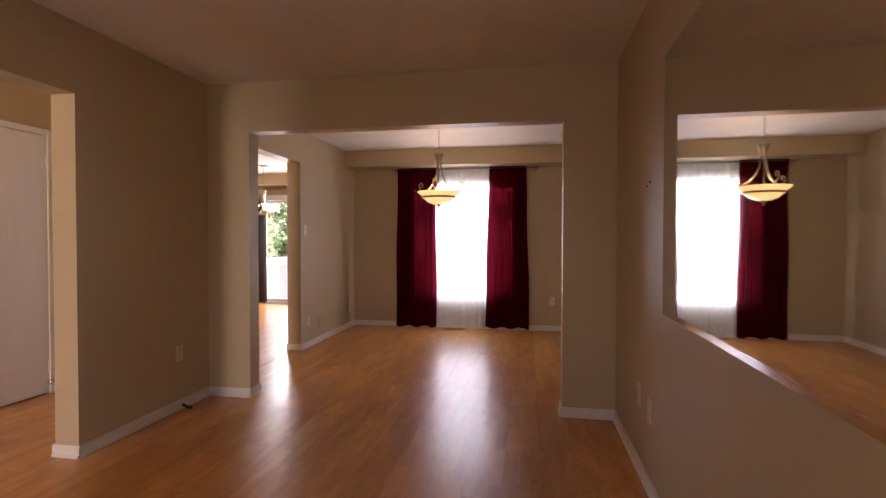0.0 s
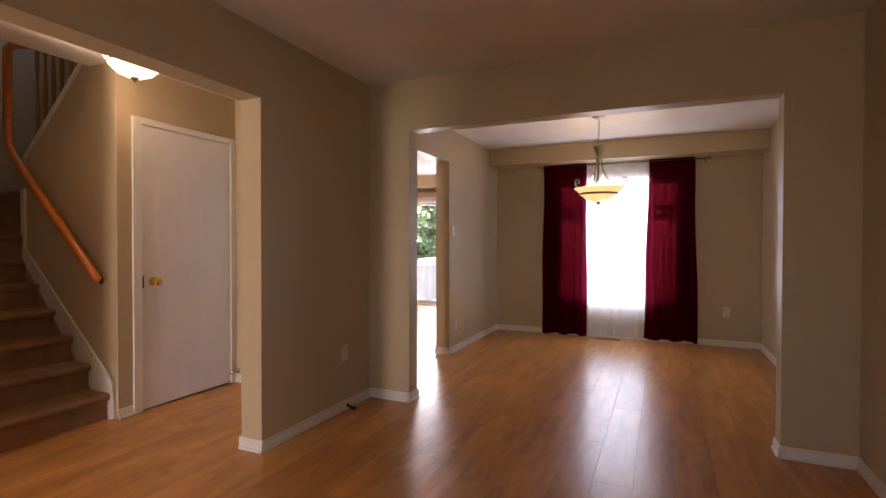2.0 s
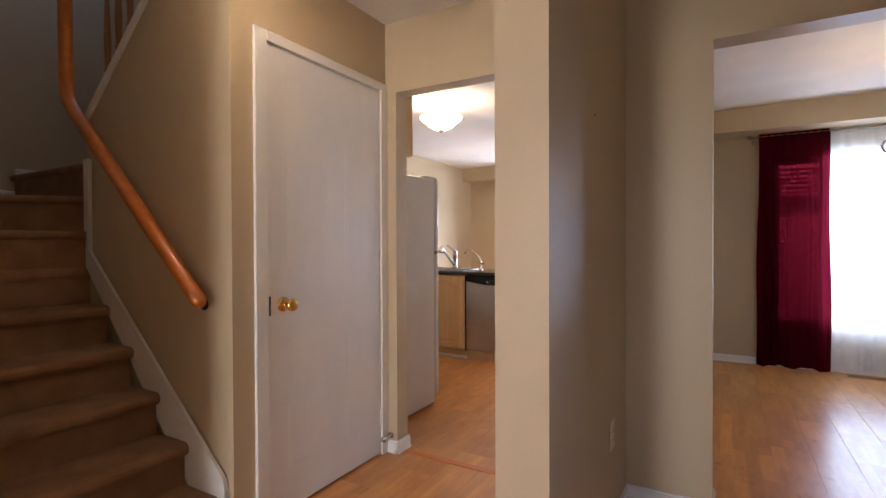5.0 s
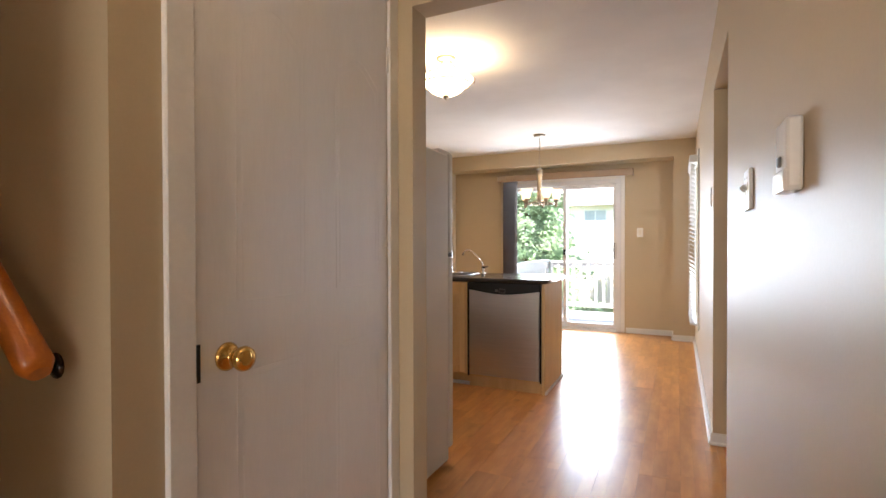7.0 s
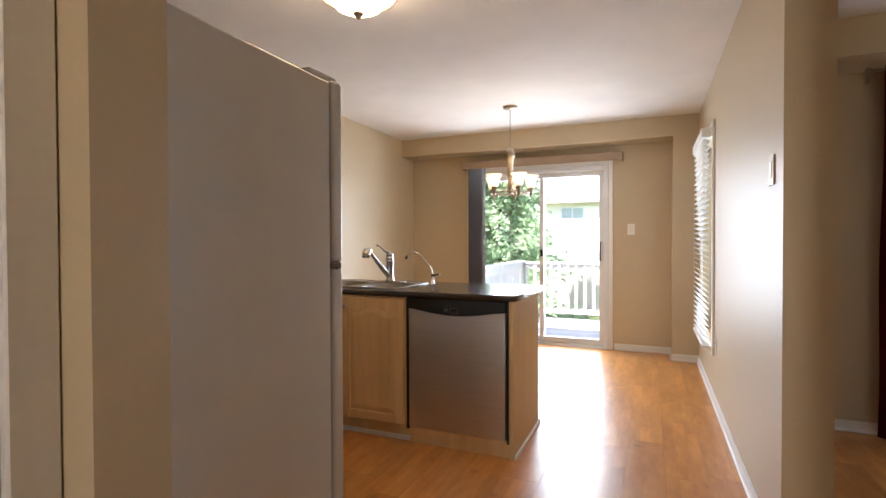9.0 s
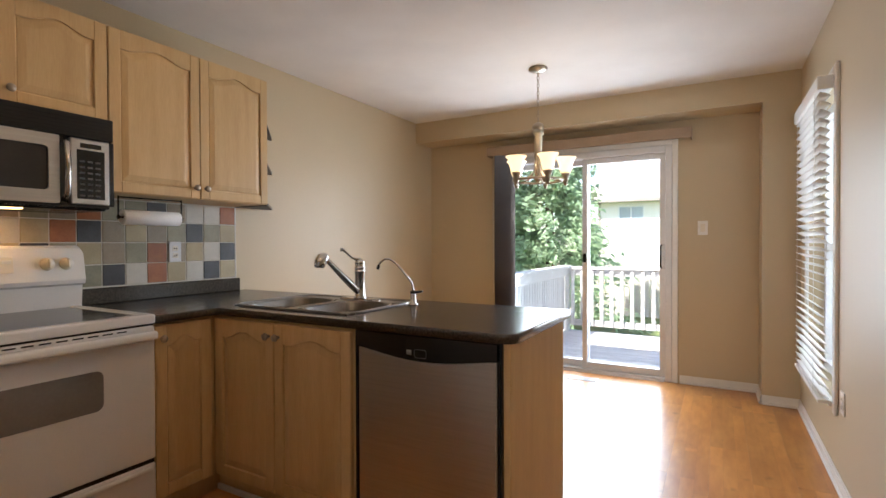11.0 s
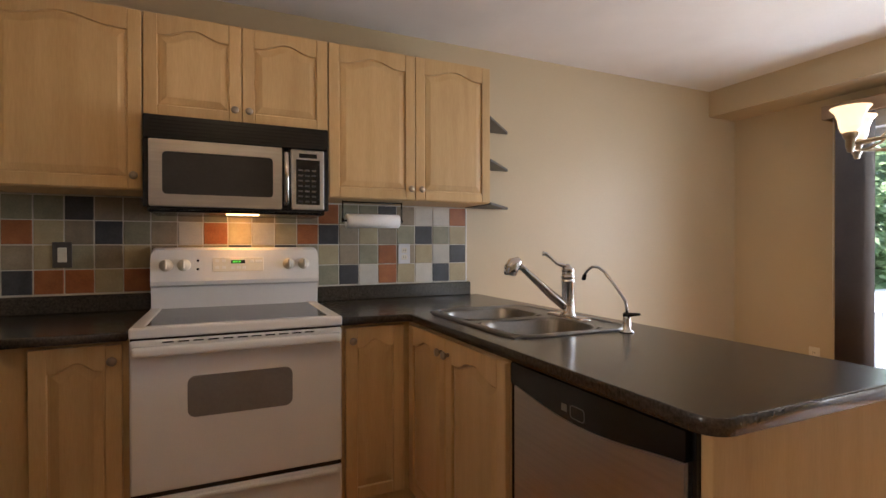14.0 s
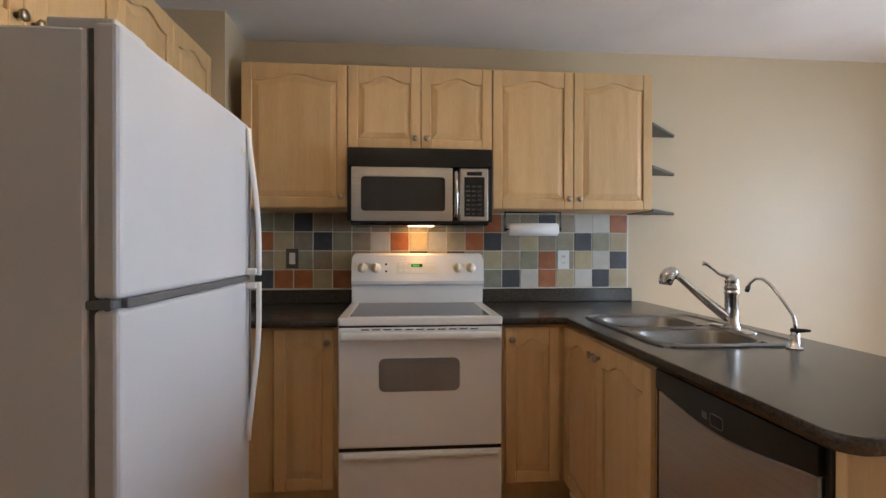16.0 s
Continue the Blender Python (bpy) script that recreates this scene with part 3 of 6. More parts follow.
def slat_mesh(name, length, depth, tilt, along):
    """One slightly crowned blind slat centred on the origin."""
    bm = bmesh.new()
    n = 5
    top, bot = [], []
    for i in range(n):
        s = (i / (n - 1) - 0.5) * depth
        c = 0.0022 * (1 - (2 * i / (n - 1) - 1) ** 2)
        p = Vector((s * math.cos(tilt) - c * math.sin(tilt), s * math.sin(tilt) + c * math.cos(tilt)))
        o = Vector((-math.sin(tilt), math.cos(tilt))) * 0.0014
        for side, lst in ((o, top), (-o, bot)):
            q = p + side
            ends = []
            for e in (-0.5, 0.5):
                ends.append(bm.verts.new((e * length, q[0], q[1]) if along == "x" else (q[0], e * length, q[1])))
            lst.append(ends)
    for lst in (top, bot):
        for i in range(n - 1):
            f = bm.faces.new((lst[i][0], lst[i + 1][0], lst[i + 1][1], lst[i][1]))
            f.smooth = True
    for i in (0, n - 1):
        bm.faces.new((top[i][0], top[i][1], bot[i][1], bot[i][0]))
    for e in (0, 1):
        bm.faces.new([v[e] for v in top] + [v[e] for v in bot[::-1]])
    bmesh.ops.recalc_face_normals(bm, faces=bm.faces[:])
    me = bpy.data.meshes.new(name)
    bm.to_mesh(me)
    bm.free()
    me.materials.append(SLAT)
    return me


def blind_x(x0, x1, y, z0, z1, tilt, label):
    ob = thing("window_blind", ((x0 + x1) / 2, y, z0), label, "blind")
    part("head_rail", boxes(((x0, y - 0.03, z1 - 0.06), (x1, y + 0.03, z1), 0.004)), SLAT, ob)
    part("bottom_rail", boxes(((x0, y - 0.025, z0), (x1, y + 0.025, z0 + 0.02), 0.004)), SLAT, ob)
    me = slat_mesh("slat", x1 - x0 - 0.006, 0.05, tilt, "x")
    k = int((z1 - z0 - 0.10) / 0.044)
    for i in range(k):
        piece("slat", me, ((x0 + x1) / 2, y, z0 + 0.05 + i * 0.044), ob)
    for f in (0.15, 0.85):
        x = x0 + (x1 - x0) * f
        bm = bmesh.new()
        tube(bm, [(x, y - 0.027, z0 + 0.02), (x, y - 0.027, z1 - 0.05)], 0.0012, 6)
        part("ladder_cord", bm, SLAT, ob)


blind_x(WX0 + 0.008, WX0 + 0.40, YW + 0.045, WZ0 + 0.03, WZ1 - 0.005, radians(33), "white slatted blind, part open, behind burgundy curtain")
blind_x(WX0 + 0.42, WX1 - 0.37, YW + 0.045, WZ0 + 0.03, WZ1 - 0.005, radians(20), "white slatted blind with open slats behind sheer curtain")
blind_x(WX1 - 0.35, WX1 - 0.008, YW + 0.045, WZ0 + 0.03, WZ1 - 0.005, radians(33), "white slatted blind, part open, behind burgundy curtain")


def curtain(name, x0, x1, ztop, zbot, material, label, folds, depth, y, flare=0.0, seed=1):
    """A gathered panel with a rod pocket and a hem."""
    rnd = random.Random(seed)
    ob = thing(name, ((x0 + x1) / 2, y, zbot), label, "curtain")
    bm = bmesh.new()
    nu, nv = folds * 10, 26
    ph = [rnd.uniform(-0.7, 0.7) for _ in range(folds + 2)]
    am = [rnd.uniform(0.55, 1.2) for _ in range(folds + 2)]
    grid = []
    for j in range(nv + 1):
        v = j / nv
        z = ztop + (zbot - ztop) * v
        row = []
        for i in range(nu + 1):
            u = i / nu
            k = u * folds
            q = int(min(k, folds - 1))
            fr = k - q
            a = am[q] * (1 - fr) + am[q + 1] * fr
            p = ph[q] * (1 - fr) + ph[q + 1] * fr
            open_ = 0.35 + 0.65 * min(1, v * 3)
            dy = depth * a * open_ * math.sin(2 * math.pi * k + p * (0.3 + v)) * (0.55 + 0.45 * math.sin(k * 1.7 + v * 2.1 + seed))
            x = x0 + (x1 - x0) * u + flare * v * (u - 0.5) * 2 + 0.006 * math.sin(9 * v + k * 2)
            hem = 0.012 * math.sin(k * 2.3 + seed) * (v ** 6)
            row.append(bm.verts.new((x, y + dy, z + hem)))
        grid.append(row)
    for j in range(nv):
        for i in range(nu):
            f = bm.faces.new((grid[j][i], grid[j][i + 1], grid[j + 1][i + 1], grid[j + 1][i]))
            f.smooth = True
    part("cloth_panel", bm, material, ob)
    bm = bmesh.new()
    pts = [(x0 + 0.003 + (x1 - x0 - 0.006) * i / 30, y + 0.006 * math.sin(i * 1.9 + seed), ztop) for i in range(31)]
    for dz in (0.012, -0.012):
        tube(bm, [(p[0], p[1], p[2] + dz) for p in pts], 0.011, 8)
    part("rod_pocket", bm, material, ob)
    return ob


YC = 6.79
curtain("burgundy_curtain", -1.925, -1.385, 2.200, 0.020, BURG, "sheer burgundy curtain panel hanging to the floor", 7, 0.030, YC, 0.02, 3)
curtain("white_sheer_curtain", -1.43, -0.61, 2.200, 0.035, SHEER, "white sheer curtain panel letting daylight through", 9, 0.022, YC + 0.045, 0.03, 5)
curtain("burgundy_curtain", -0.645, -0.150, 2.200, 0.035, BURG, "sheer burgundy curtain panel flaring towards the floor", 7, 0.030, YC, 0.05, 8)
rod = thing("curtain_rod", (-1.03, YC, 2.2), "thin dark curtain rod above the dining window", "curtain rod")
bm = bmesh.new()
tube(bm, [(-2.0, YC, 2.2), (0.0, YC, 2.2)], 0.008, 10)
part("rod", bm, NICKEL, rod)
for x in (-2.0, 0.0):
    bm = bmesh.new()
    lathe(bm, [(0, -0.02), (0.014, -0.014), (0.018, 0), (0.014, 0.014), (0, 0.02)], (x, YC, 2.2), 14)
    part("finial", bm, NICKEL, rod)
for x in (-1.97, -0.03):
    bm = bmesh.new()
    tube(bm, [(x, YC, 2.192), (x, 6.84, 2.192), (x, YW, 2.192)], 0.006, 8)
    box(bm, (x - 0.012, YW - 0.004, 2.15), (x + 0.012, YW, 2.22), 0.001)
    part("bracket", bm, NICKEL, rod)


def arc(c, r, a0, a1, n=10):
    return [(c[0] + r * math.cos(a0 + (a1 - a0) * i / n), c[1] + r * math.sin(a0 + (a1 - a0) * i / n)) for i in range(n + 1)]


def chain(bm, x, y, z0, z1, link=0.036):
    k = max(1, int((z1 - z0) / (link * 0.72)))
    step = (z1 - z0) / k
    for i in range(k):
        zc = z0 + (i + 0.5) * step
        ax = Vector((1, 0, 0)) if i % 2 else Vector((0, 1, 0))
        pts = []
        for s in range(12):
            a = 2 * math.pi * s / 12
            pts.append(Vector((x, y, zc)) + ax * (0.008 * math.cos(a)) + Vector((0, 0, step * 0.64 * math.sin(a))))
        tube(bm, pts, 0.0022, 6, closed=True)


def dining_pendant():
    x, y = -1.063, 5.285
    ob = thing("pendant_lamp", (x, y, 1.556), "brushed nickel pendant lamp with lit amber glass bowl", "lamp")
    bm = bmesh.new()
    lathe(bm, [(0, H - 0.001), (0.062, H - 0.001), (0.064, H - 0.012), (0.05, H - 0.02), (0.012, H - 0.028), (0, H - 0.03)], (x, y, 0))
    part("canopy", bm, NICKEL, ob)
    bm = bmesh.new()
    chain(bm, x, y, 2.165, H - 0.03)
    part("chain", bm, NICKEL, ob)
    bm = bmesh.new()
    lathe(bm, [(0, 2.165), (0.012, 2.16), (0.05, 2.15), (0.052, 2.13), (0.04, 2.12), (0.036, 2.09), (0.022, 2.08), (0.02, 2.05), (0, 2.04)], (x, y, 0))
    part("hub", bm, NICKEL, ob)
    for k in range(3):
        a = 2 * math.pi * k / 3 + 0.5
        c, s = math.cos(a), math.sin(a)
        prof = [(0.022, 2.09), (0.026, 2.0), (0.04, 1.92), (0.075, 1.85), (0.125, 1.795), (0.185, 1.765), (0.235, 1.765), (0.275, 1.785),
                (0.29, 1.82), (0.275, 1.85), (0.245, 1.852), (0.232, 1.83), (0.245, 1.812), (0.26, 1.82)]
        bm = bmesh.new()
        tube(bm, [(x + r * c, y + r * s, z) for r, z in prof], [0.0075] * 9 + [0.007, 0.006, 0.005, 0.005, 0.005], 8)
        part("scroll_arm", bm, NICKEL, ob)
    bm = bmesh.new()
    lathe(bm, [(0, 1.605), (0.06, 1.61), (0.12, 1.635), (0.165, 1.675), (0.185, 1.70), (0.225, 1.735), (0.232, 1.742), (0.222, 1.744), (0.18, 1.71),
               (0.155, 1.682), (0.11, 1.645), (0.05, 1.618), (0, 1.615)], (x, y, 0), 40)
    part("glass_bowl", bm, BOWL, ob, "lit amber glass bowl")
    bm = bmesh.new()
    lathe(bm, [(0.171, 1.679), (0.176, 1.674), (0.187, 1.688), (0.182, 1.695), (0.171, 1.679)], (x, y, 0), 40)
    part("band", bm, NICKEL, ob)
    bm = bmesh.new()
    lathe(bm, [(0, 1.556), (0.006, 1.56), (0.008, 1.568), (0.005, 1.576), (0.014, 1.585), (0.028, 1.602), (0.03, 1.612), (0, 1.614)], (x, y, 0), 16)
    part("finial", bm, NICKEL, ob)
    bm = bmesh.new()
    tube(bm, [(x, y, 1.61), (x, y, 2.05)], 0.006, 8)
    part("stem", bm, NICKEL, ob)


dining_pendant()


def floor_vent(x0, y0, x1, y1, material, label):
    ob = thing("floor_vent", ((x0 + x1) / 2, (y0 + y1) / 2, 0), label, "vent")
    part("frame", boxes(((x0, y0, 0.0), (x1, y0 + 0.012, 0.006), 0.002), ((x0, y1 - 0.012, 0.0), (x1, y1, 0.006), 0.002),
                        ((x0, y0 + 0.012, 0.0), (x0 + 0.012, y1 - 0.012, 0.006), 0.002), ((x1 - 0.012, y0 + 0.012, 0.0), (x1, y1 - 0.012, 0.006), 0.002)), material, ob)
    part("backing", boxes(((x0 + 0.012, y0 + 0.012, 0.0005), (x1 - 0.012, y1 - 0.012, 0.0015))), BLACK, ob)
    n = 14
    for i in range(n):
        x = x0 + 0.02 + (x1 - x0 - 0.04) * i / (n - 1)
        part("slat", boxes(((x - 0.003, y0 + 0.012, 0.0015), (x + 0.003, y1 - 0.012, 0.005))), material, ob)


floor_vent(-1.26, 6.72, -0.96, 6.82, SPINDLE, "brown metal floor vent below the dining window")
plate((0.202, YW, 0.40), (0, -1, 0), "cream double outlet low on the dining wall")
plate((XL, 5.296, 1.335), (1, 0, 0), "cream rocker switch on the dining room wall", kind="switch")
plate((XL, 5.374, 0.29), (1, 0, 0), "cream telephone jack low on the dining wall", 0.06, 0.10)
reg = thing("wall_register", (XL, 6.0, 0.2), "beige painted wall register near the baseboard", "vent")
part("frame", boxes(((XL + 0.001, 5.66, 0.17), (XL + 0.006, 6.22, 0.185)), ((XL + 0.001, 5.66, 0.295), (XL + 0.006, 6.22, 0.31)),
                    ((XL + 0.001, 5.66, 0.185), (XL + 0.006, 5.675, 0.295)), ((XL + 0.001, 6.205, 0.185), (XL + 0.006, 6.22, 0.295))), WALL, reg)
for i in range(7):
    z = 0.192 + i * 0.0155
    part("slat", boxes(((XL + 0.001, 5.676, z), (XL + 0.005, 6.204, z + 0.008))), WALL, reg)

# ---- hall ----


def closet_door():
    y0, y1, z1 = 2.634, 3.410, 2.042
    ob = thing("door_1", (XC, (y0 + y1) / 2, 0), "closed white panelled closet door with brass knob", "door", kind="structure")
    f = 0.033
    bm = boxes(((XC - 0.030, y0, 0.012), (XC + 0.004, y1, z1), 0.002))
    slab = part("door_leaf", bm, DOORP, ob)

    def ring(bm, a, b, c, d, top):
        """A shallow moulded frame, with a bowed top where asked."""
        pts = []
        for i in range(9):
            s = i / 8
            pts.append((a + (b - a) * s, c))
        n = 14
        for i in range(n + 1):
            s = i / n
            pts.append((b + (a - b) * s, d + (top * math.sin(math.pi * s) ** 1.5 if top else 0)))
        path = [(XC + 0.0038, p[0], p[1]) for p in pts]
        tube(bm, path, 0.0011, 6, closed=True)
        ins = [(XC + 0.0038, a + 0.018 + (p[0] - a) * ((b - a - 0.036) / (b - a)), c + 0.018 + (p[1] - c) * ((d - c - 0.036) / (d - c))) for p in pts]
        tube(bm, ins, 0.0008, 6, closed=True)
    w = 0.235
    for k, a in enumerate((2.745, 3.12)):
        for c, d, top in ((1.05, 1.72, 0.06), (0.20, 0.88, 0.0)):
            bm = bmesh.new()
            ring(bm, a, a + w, c, d, top)
            part("moulded_panel", bm, DOORP, slab)
    bm = bmesh.new()
    m = Matrix.Rotation(radians(90), 4, "Y")
    lathe(bm, [(0, 0), (0.033, 0), (0.033, 0.004), (0.026, 0.010), (0.012, 0.014), (0.010, 0.030), (0.016, 0.036), (0.026, 0.044), (0.029, 0.054),
               (0.026, 0.064), (0.016, 0.070), (0, 0.072)], (XC + 0.004, 2.715, 0.927), 24, m)
    part("door_knob", bm, BRASS, slab, "polished brass knob")
    part("latch_plate", boxes(((XC - 0.030, y0 - 0.006, 0.885), (XC + 0.008, y0 + 0.008, 0.968))), BLACK, ob)
    c = 0.066
    for a, b in (((XC, y0 - c - 0.006, 0), (XC + 0.016, y0 - 0.006, z1 + 0.052)), ((XC, y1 + 0.006, 0), (XC + 0.016, 3.474, z1 + 0.052)),
                 ((XC, y0 - 0.006, z1 + 0.006), (XC + 0.016, y1 + 0.006, z1 + 0.052))):
        bm = boxes((a, b, 0.003))
        part("casing", bm, TRIM, ob)
    part("jamb", boxes(((XC - 0.1, 2.625, 0), (XC - 0.001, 2.632, 2.06)), ((XC - 0.1, 3.412, 0), (XC - 0.001, 3.418, 2.06)),
                       ((XC - 0.1, 2.632, 2.045), (XC - 0.001, 3.412, 2.063))), TRIM, ob)
    for z in (0.22, 1.84):
        bm = bmesh.new()
        tube(bm, [(XC + 0.003, y1 + 0.003, z - 0.045), (XC + 0.003, y1 + 0.003, z + 0.045)], 0.007, 8)
        part("hinge", bm, TRIM, ob)


closet_door()
bm = bmesh.new()
lathe(bm, [(0, 0), (0.02, 0), (0.02, 0.006), (0.008, 0.010), (0.007, 0.055), (0.016, 0.058), (0.018, 0.072), (0.012, 0.08), (0, 0.08)],
      (-3.848, 3.462, 0.10), 16, Matrix.Rotation(radians(90), 4, "X"))
solid("door_stop", bm, CHROME, "chrome door stop with rubber tip on baseboard", "door stop", kind="thing")


def flush_lamp(x, y, bowl, label, r=0.165, drop=0.245):
    ob = thing("ceiling_lamp", (x, y, H - drop), label, "lamp")
    b = H - drop
    bm = bmesh.new()
    lathe(bm, [(0, H - 0.001), (0.065, H - 0.001), (0.067, H - 0.012), (0.055, H - 0.022), (0.025, H - 0.03), (0.018, H - 0.05), (0, H - 0.052)], (x, y, 0))
    part("canopy", bm, NICKEL, ob)
    bm = bmesh.new()
    lathe(bm, [(0, b + 0.028), (0.05, b + 0.032), (0.10, b + 0.056), (0.135, b + 0.092), (r * 0.93, b + 0.118), (r, b + 0.138), (r - 0.006, b + 0.142),
               (r * 0.88, b + 0.122), (0.125, b + 0.095), (0.092, b + 0.064), (0.045, b + 0.04), (0, b + 0.036)], (x, y, 0), 36)
    part("glass_bowl", bm, bowl, ob, "lit frosted glass bowl")
    bm = bmesh.new()
    tube(bm, [(x + (r * 0.90) * math.cos(a), y + (r * 0.90) * math.sin(a), b + 0.104) for a in [2 * math.pi * i / 36 for i in range(36)]], 0.0045, 6, closed=True)
    part("band", bm, NICKEL, ob)
    for k in range(3):
        a = 2 * math.pi * k / 3 + 0.4
        c, s = math.cos(a), math.sin(a)
        bm = bmesh.new()
        tube(bm, [(x + q * c, y + q * s, z) for q, z in ((0.03, H - 0.02), (0.055, H - 0.06), (r * 0.75, b + 0.15), (r + 0.012, b + 0.138), (r + 0.006, b + 0.11))], 0.005, 6)
        part("arm", bm, NICKEL, ob)
    bm = bmesh.new()
    lathe(bm, [(0, b), (0.008, b + 0.004), (0.012, b + 0.014), (0.022, b + 0.022), (0.024, b + 0.032), (0, b + 0.034)], (x, y, 0), 14)
    part("finial", bm, NICKEL, ob)


flush_lamp(-3.47, 2.31, BOWLW, "lit flush hall ceiling lamp with frosted bowl")
flush_lamp(-4.36, 4.93, BOWLK, "lit flush kitchen ceiling lamp with frosted bowl", 0.185, 0.285)
smoke = thing("smoke_detector", (-3.34, 3.06, H - 0.04), "round white smoke detector on the hall ceiling", "smoke detector")
bm = bmesh.new()
lathe(bm, [(0, H - 0.001), (0.064, H - 0.001), (0.064, H - 0.012), (0.058, H - 0.030), (0.040, H - 0.038), (0, H - 0.039)], (-3.34, 3.06, 0), 28)
part("housing", bm, TRIM, smoke)
bm = bmesh.new()
lathe(bm, [(0, H - 0.044), (0.016, H - 0.043), (0.018, H - 0.037), (0, H - 0.036)], (-3.34, 3.06, 0), 16)
part("test_button", bm, PLATE, smoke)


def hall_switch(y, z, w, h):
    """Two toggles on a thick plate on the hall side of the middle wall."""
    ob = thing("light_switch", (XK, y, z), "white double toggle switch in the hall", "switch")
    part("cover_plate", boxes(((XK - 0.011, y - w / 2, z - h / 2), (XK - 0.001, y + w / 2, z + h / 2), 0.003, 2)), TRIM, ob)
    for dy in (-0.023, 0.023):
        bm = boxes(((XK - 0.0125, y + dy - 0.012, z - 0.02), (XK - 0.0105, y + dy + 0.012, z + 0.02), 0.0005))
        collar = part("toggle_collar", bm, PLATE, ob)
        bm = bmesh.new()
        tube(bm, [(XK - 0.011, y + dy, z), (XK - 0.019, y + dy, z + 0.006), (XK - 0.024, y + dy, z + 0.012)], [0.006, 0.005, 0.0045], 8)
        part("toggle", bm, TRIM, collar)
        for dz in (-0.034, 0.034):
            bm = bmesh.new()
            tube(bm, [(XK - 0.0105, y + dy, z + dz), (XK - 0.0125, y + dy, z + dz)], 0.0032, 8)
            part("screw", bm, NICKEL, ob)


hall_switch(3.56, 1.337, 0.116, 0.116)
stat = thing("thermostat", (XK, 2.94, 1.34), "white boxy wall thermostat in the hall", "thermostat")
part("body", boxes(((XK - 0.026, 2.894, 1.277), (XK - 0.001, 2.992, 1.398), 0.005, 2)), TRIM, stat)
part("lower_cover", boxes(((XK - 0.030, 2.896, 1.274), (XK - 0.002, 2.990, 1.312), 0.004, 2)), WHITE, stat)
part("lever", boxes(((XK - 0.031, 2.932, 1.318), (XK - 0.025, 2.950, 1.336), 0.002)), GASKET, stat)
plate((XK, 5.35, 1.465), (-1, 0, 0), "brass-framed light switch on the kitchen wall", 0.072, 0.116, "switch", NICKEL)
for nm, p, q in (("threshold_strip", (-3.80, 3.505, -0.001), (XK, 3.545, 0.004)), ("threshold_strip", (-2.70, 4.28, -0.001), (-2.66, 5.19, 0.004))):
    solid(nm, boxes((p, q, 0.0015)), OAK, "narrow wooden floor threshold strip", "threshold")

# ---- stairs ----
RISE, RUN, SX = 0.180, 0.205, -3.955


def stairs():
    ob = thing("staircase", (-4.9, 1.9, 0), "brown carpeted stairs turning at the top", "stairs", kind="structure")
    y0, y1 = 1.36, 2.438
    for i in range(6):
        z1 = RISE * (i + 1)
        x1 = SX - RUN * i
        back = SX - RUN * (i + 1) if i < 5 else -5.00
        bm = bmesh.new()
        prof = [(x1 - 0.012, 0 if i == 0 else z1 - RISE), (x1 - 0.014, z1 - 0.055), (x1 + 0.006, z1 - 0.05), (x1 + 0.017, z1 - 0.036), (x1 + 0.019, z1 - 0.02),
                (x1 + 0.010, z1 - 0.006), (x1 - 0.008, z1), (back - 0.02, z1), (back - 0.02, 0 if i == 0 else z1 - RISE)]
        prism(bm, prof, "y", y0, y1)
        part("step", bm, CARPET, ob)
    px, py = -4.985, 2.50
    for k in range(4):
        z1 = RISE * (7 + k)
        a0, a1 = radians(270 - 45 * k), radians(270 - 45 * (k + 1))

        def reach(a):
            c, s = math.cos(a), math.sin(a)
            best = 9.0
            if c < -1e-6:
                best = min(best, (-5.98 - px) / c)
            if s < -1e-6:
                best = min(best, (y0 - py) / s)
            if s > 1e-6:
                best = min(best, (3.46 - py) / s)
            return (px + c * best, py + s * best)
        out = [(px, py), reach(a0)]
        if k == 0:
            out.append((-5.98, y0))
        if k == 2:
            out.append((-5.98, 3.46))
        out.append(reach(a1))
        bm = bmesh.new()
        prism(bm, out, "z", z1 - RISE - 0.2, z1)
        nose = [Vector((px, py, z1 - 0.022)), Vector((*reach(a0), z1 - 0.022))]
        tube(bm, [nose[0], nose[1]], 0.021, 10)
        part("winder_step", bm, CARPET, ob)
    for i in range(4):
        z1 = RISE * (11 + i)
        x0 = -4.97 + RUN * i
        bm = bmesh.new()
        box(bm, (x0, 2.56, z1 - RISE), (x0 + RUN + 0.02, 3.46, z1), 0.012, 2)
        part("upper_step", bm, CARPET, ob)
    bm = bmesh.new()
    prism(bm, [(SX + 0.03, 0), (SX + 0.045, 0.012), (SX + 0.045, 0.21), (SX + 0.03, 0.25), (-4.955, 1.145), (-4.955, 1.62), (-5.0, 1.62), (-5.0, 1.10), (SX - 0.03, 0.0)], "y", 2.440, 2.459)
    part("skirt_board", bm, TRIM, ob)
    bm = bmesh.new()
    prism(bm, [(SX + 0.045, 0.19), (SX + 0.045, 0.235), (SX + 0.03, 0.272), (-4.945, 1.168), (-4.945, 1.62), (-4.962, 1.62), (-4.962, 1.140), (SX + 0.01, 0.235)], "y", 2.434, 2.447)
    part("skirt_moulding", bm, TRIM, ob)
    part("skirt_board", boxes(((-5.979, 1.37, 1.20), (-5.962, 2.50, 1.52), 0.004), ((-5.979, 2.50, 1.40), (-5.962, 3.45, 1.66), 0.004)), TRIM, ob)
    bm = bmesh.new()
    prism(bm, [(-5.01, 1.79), (-5.01, 1.83), (-4.19, 2.55), (-4.19, 2.51)], "y", 2.445, 2.575)
    part("wall_cap", bm, TRIM, ob)


stairs()


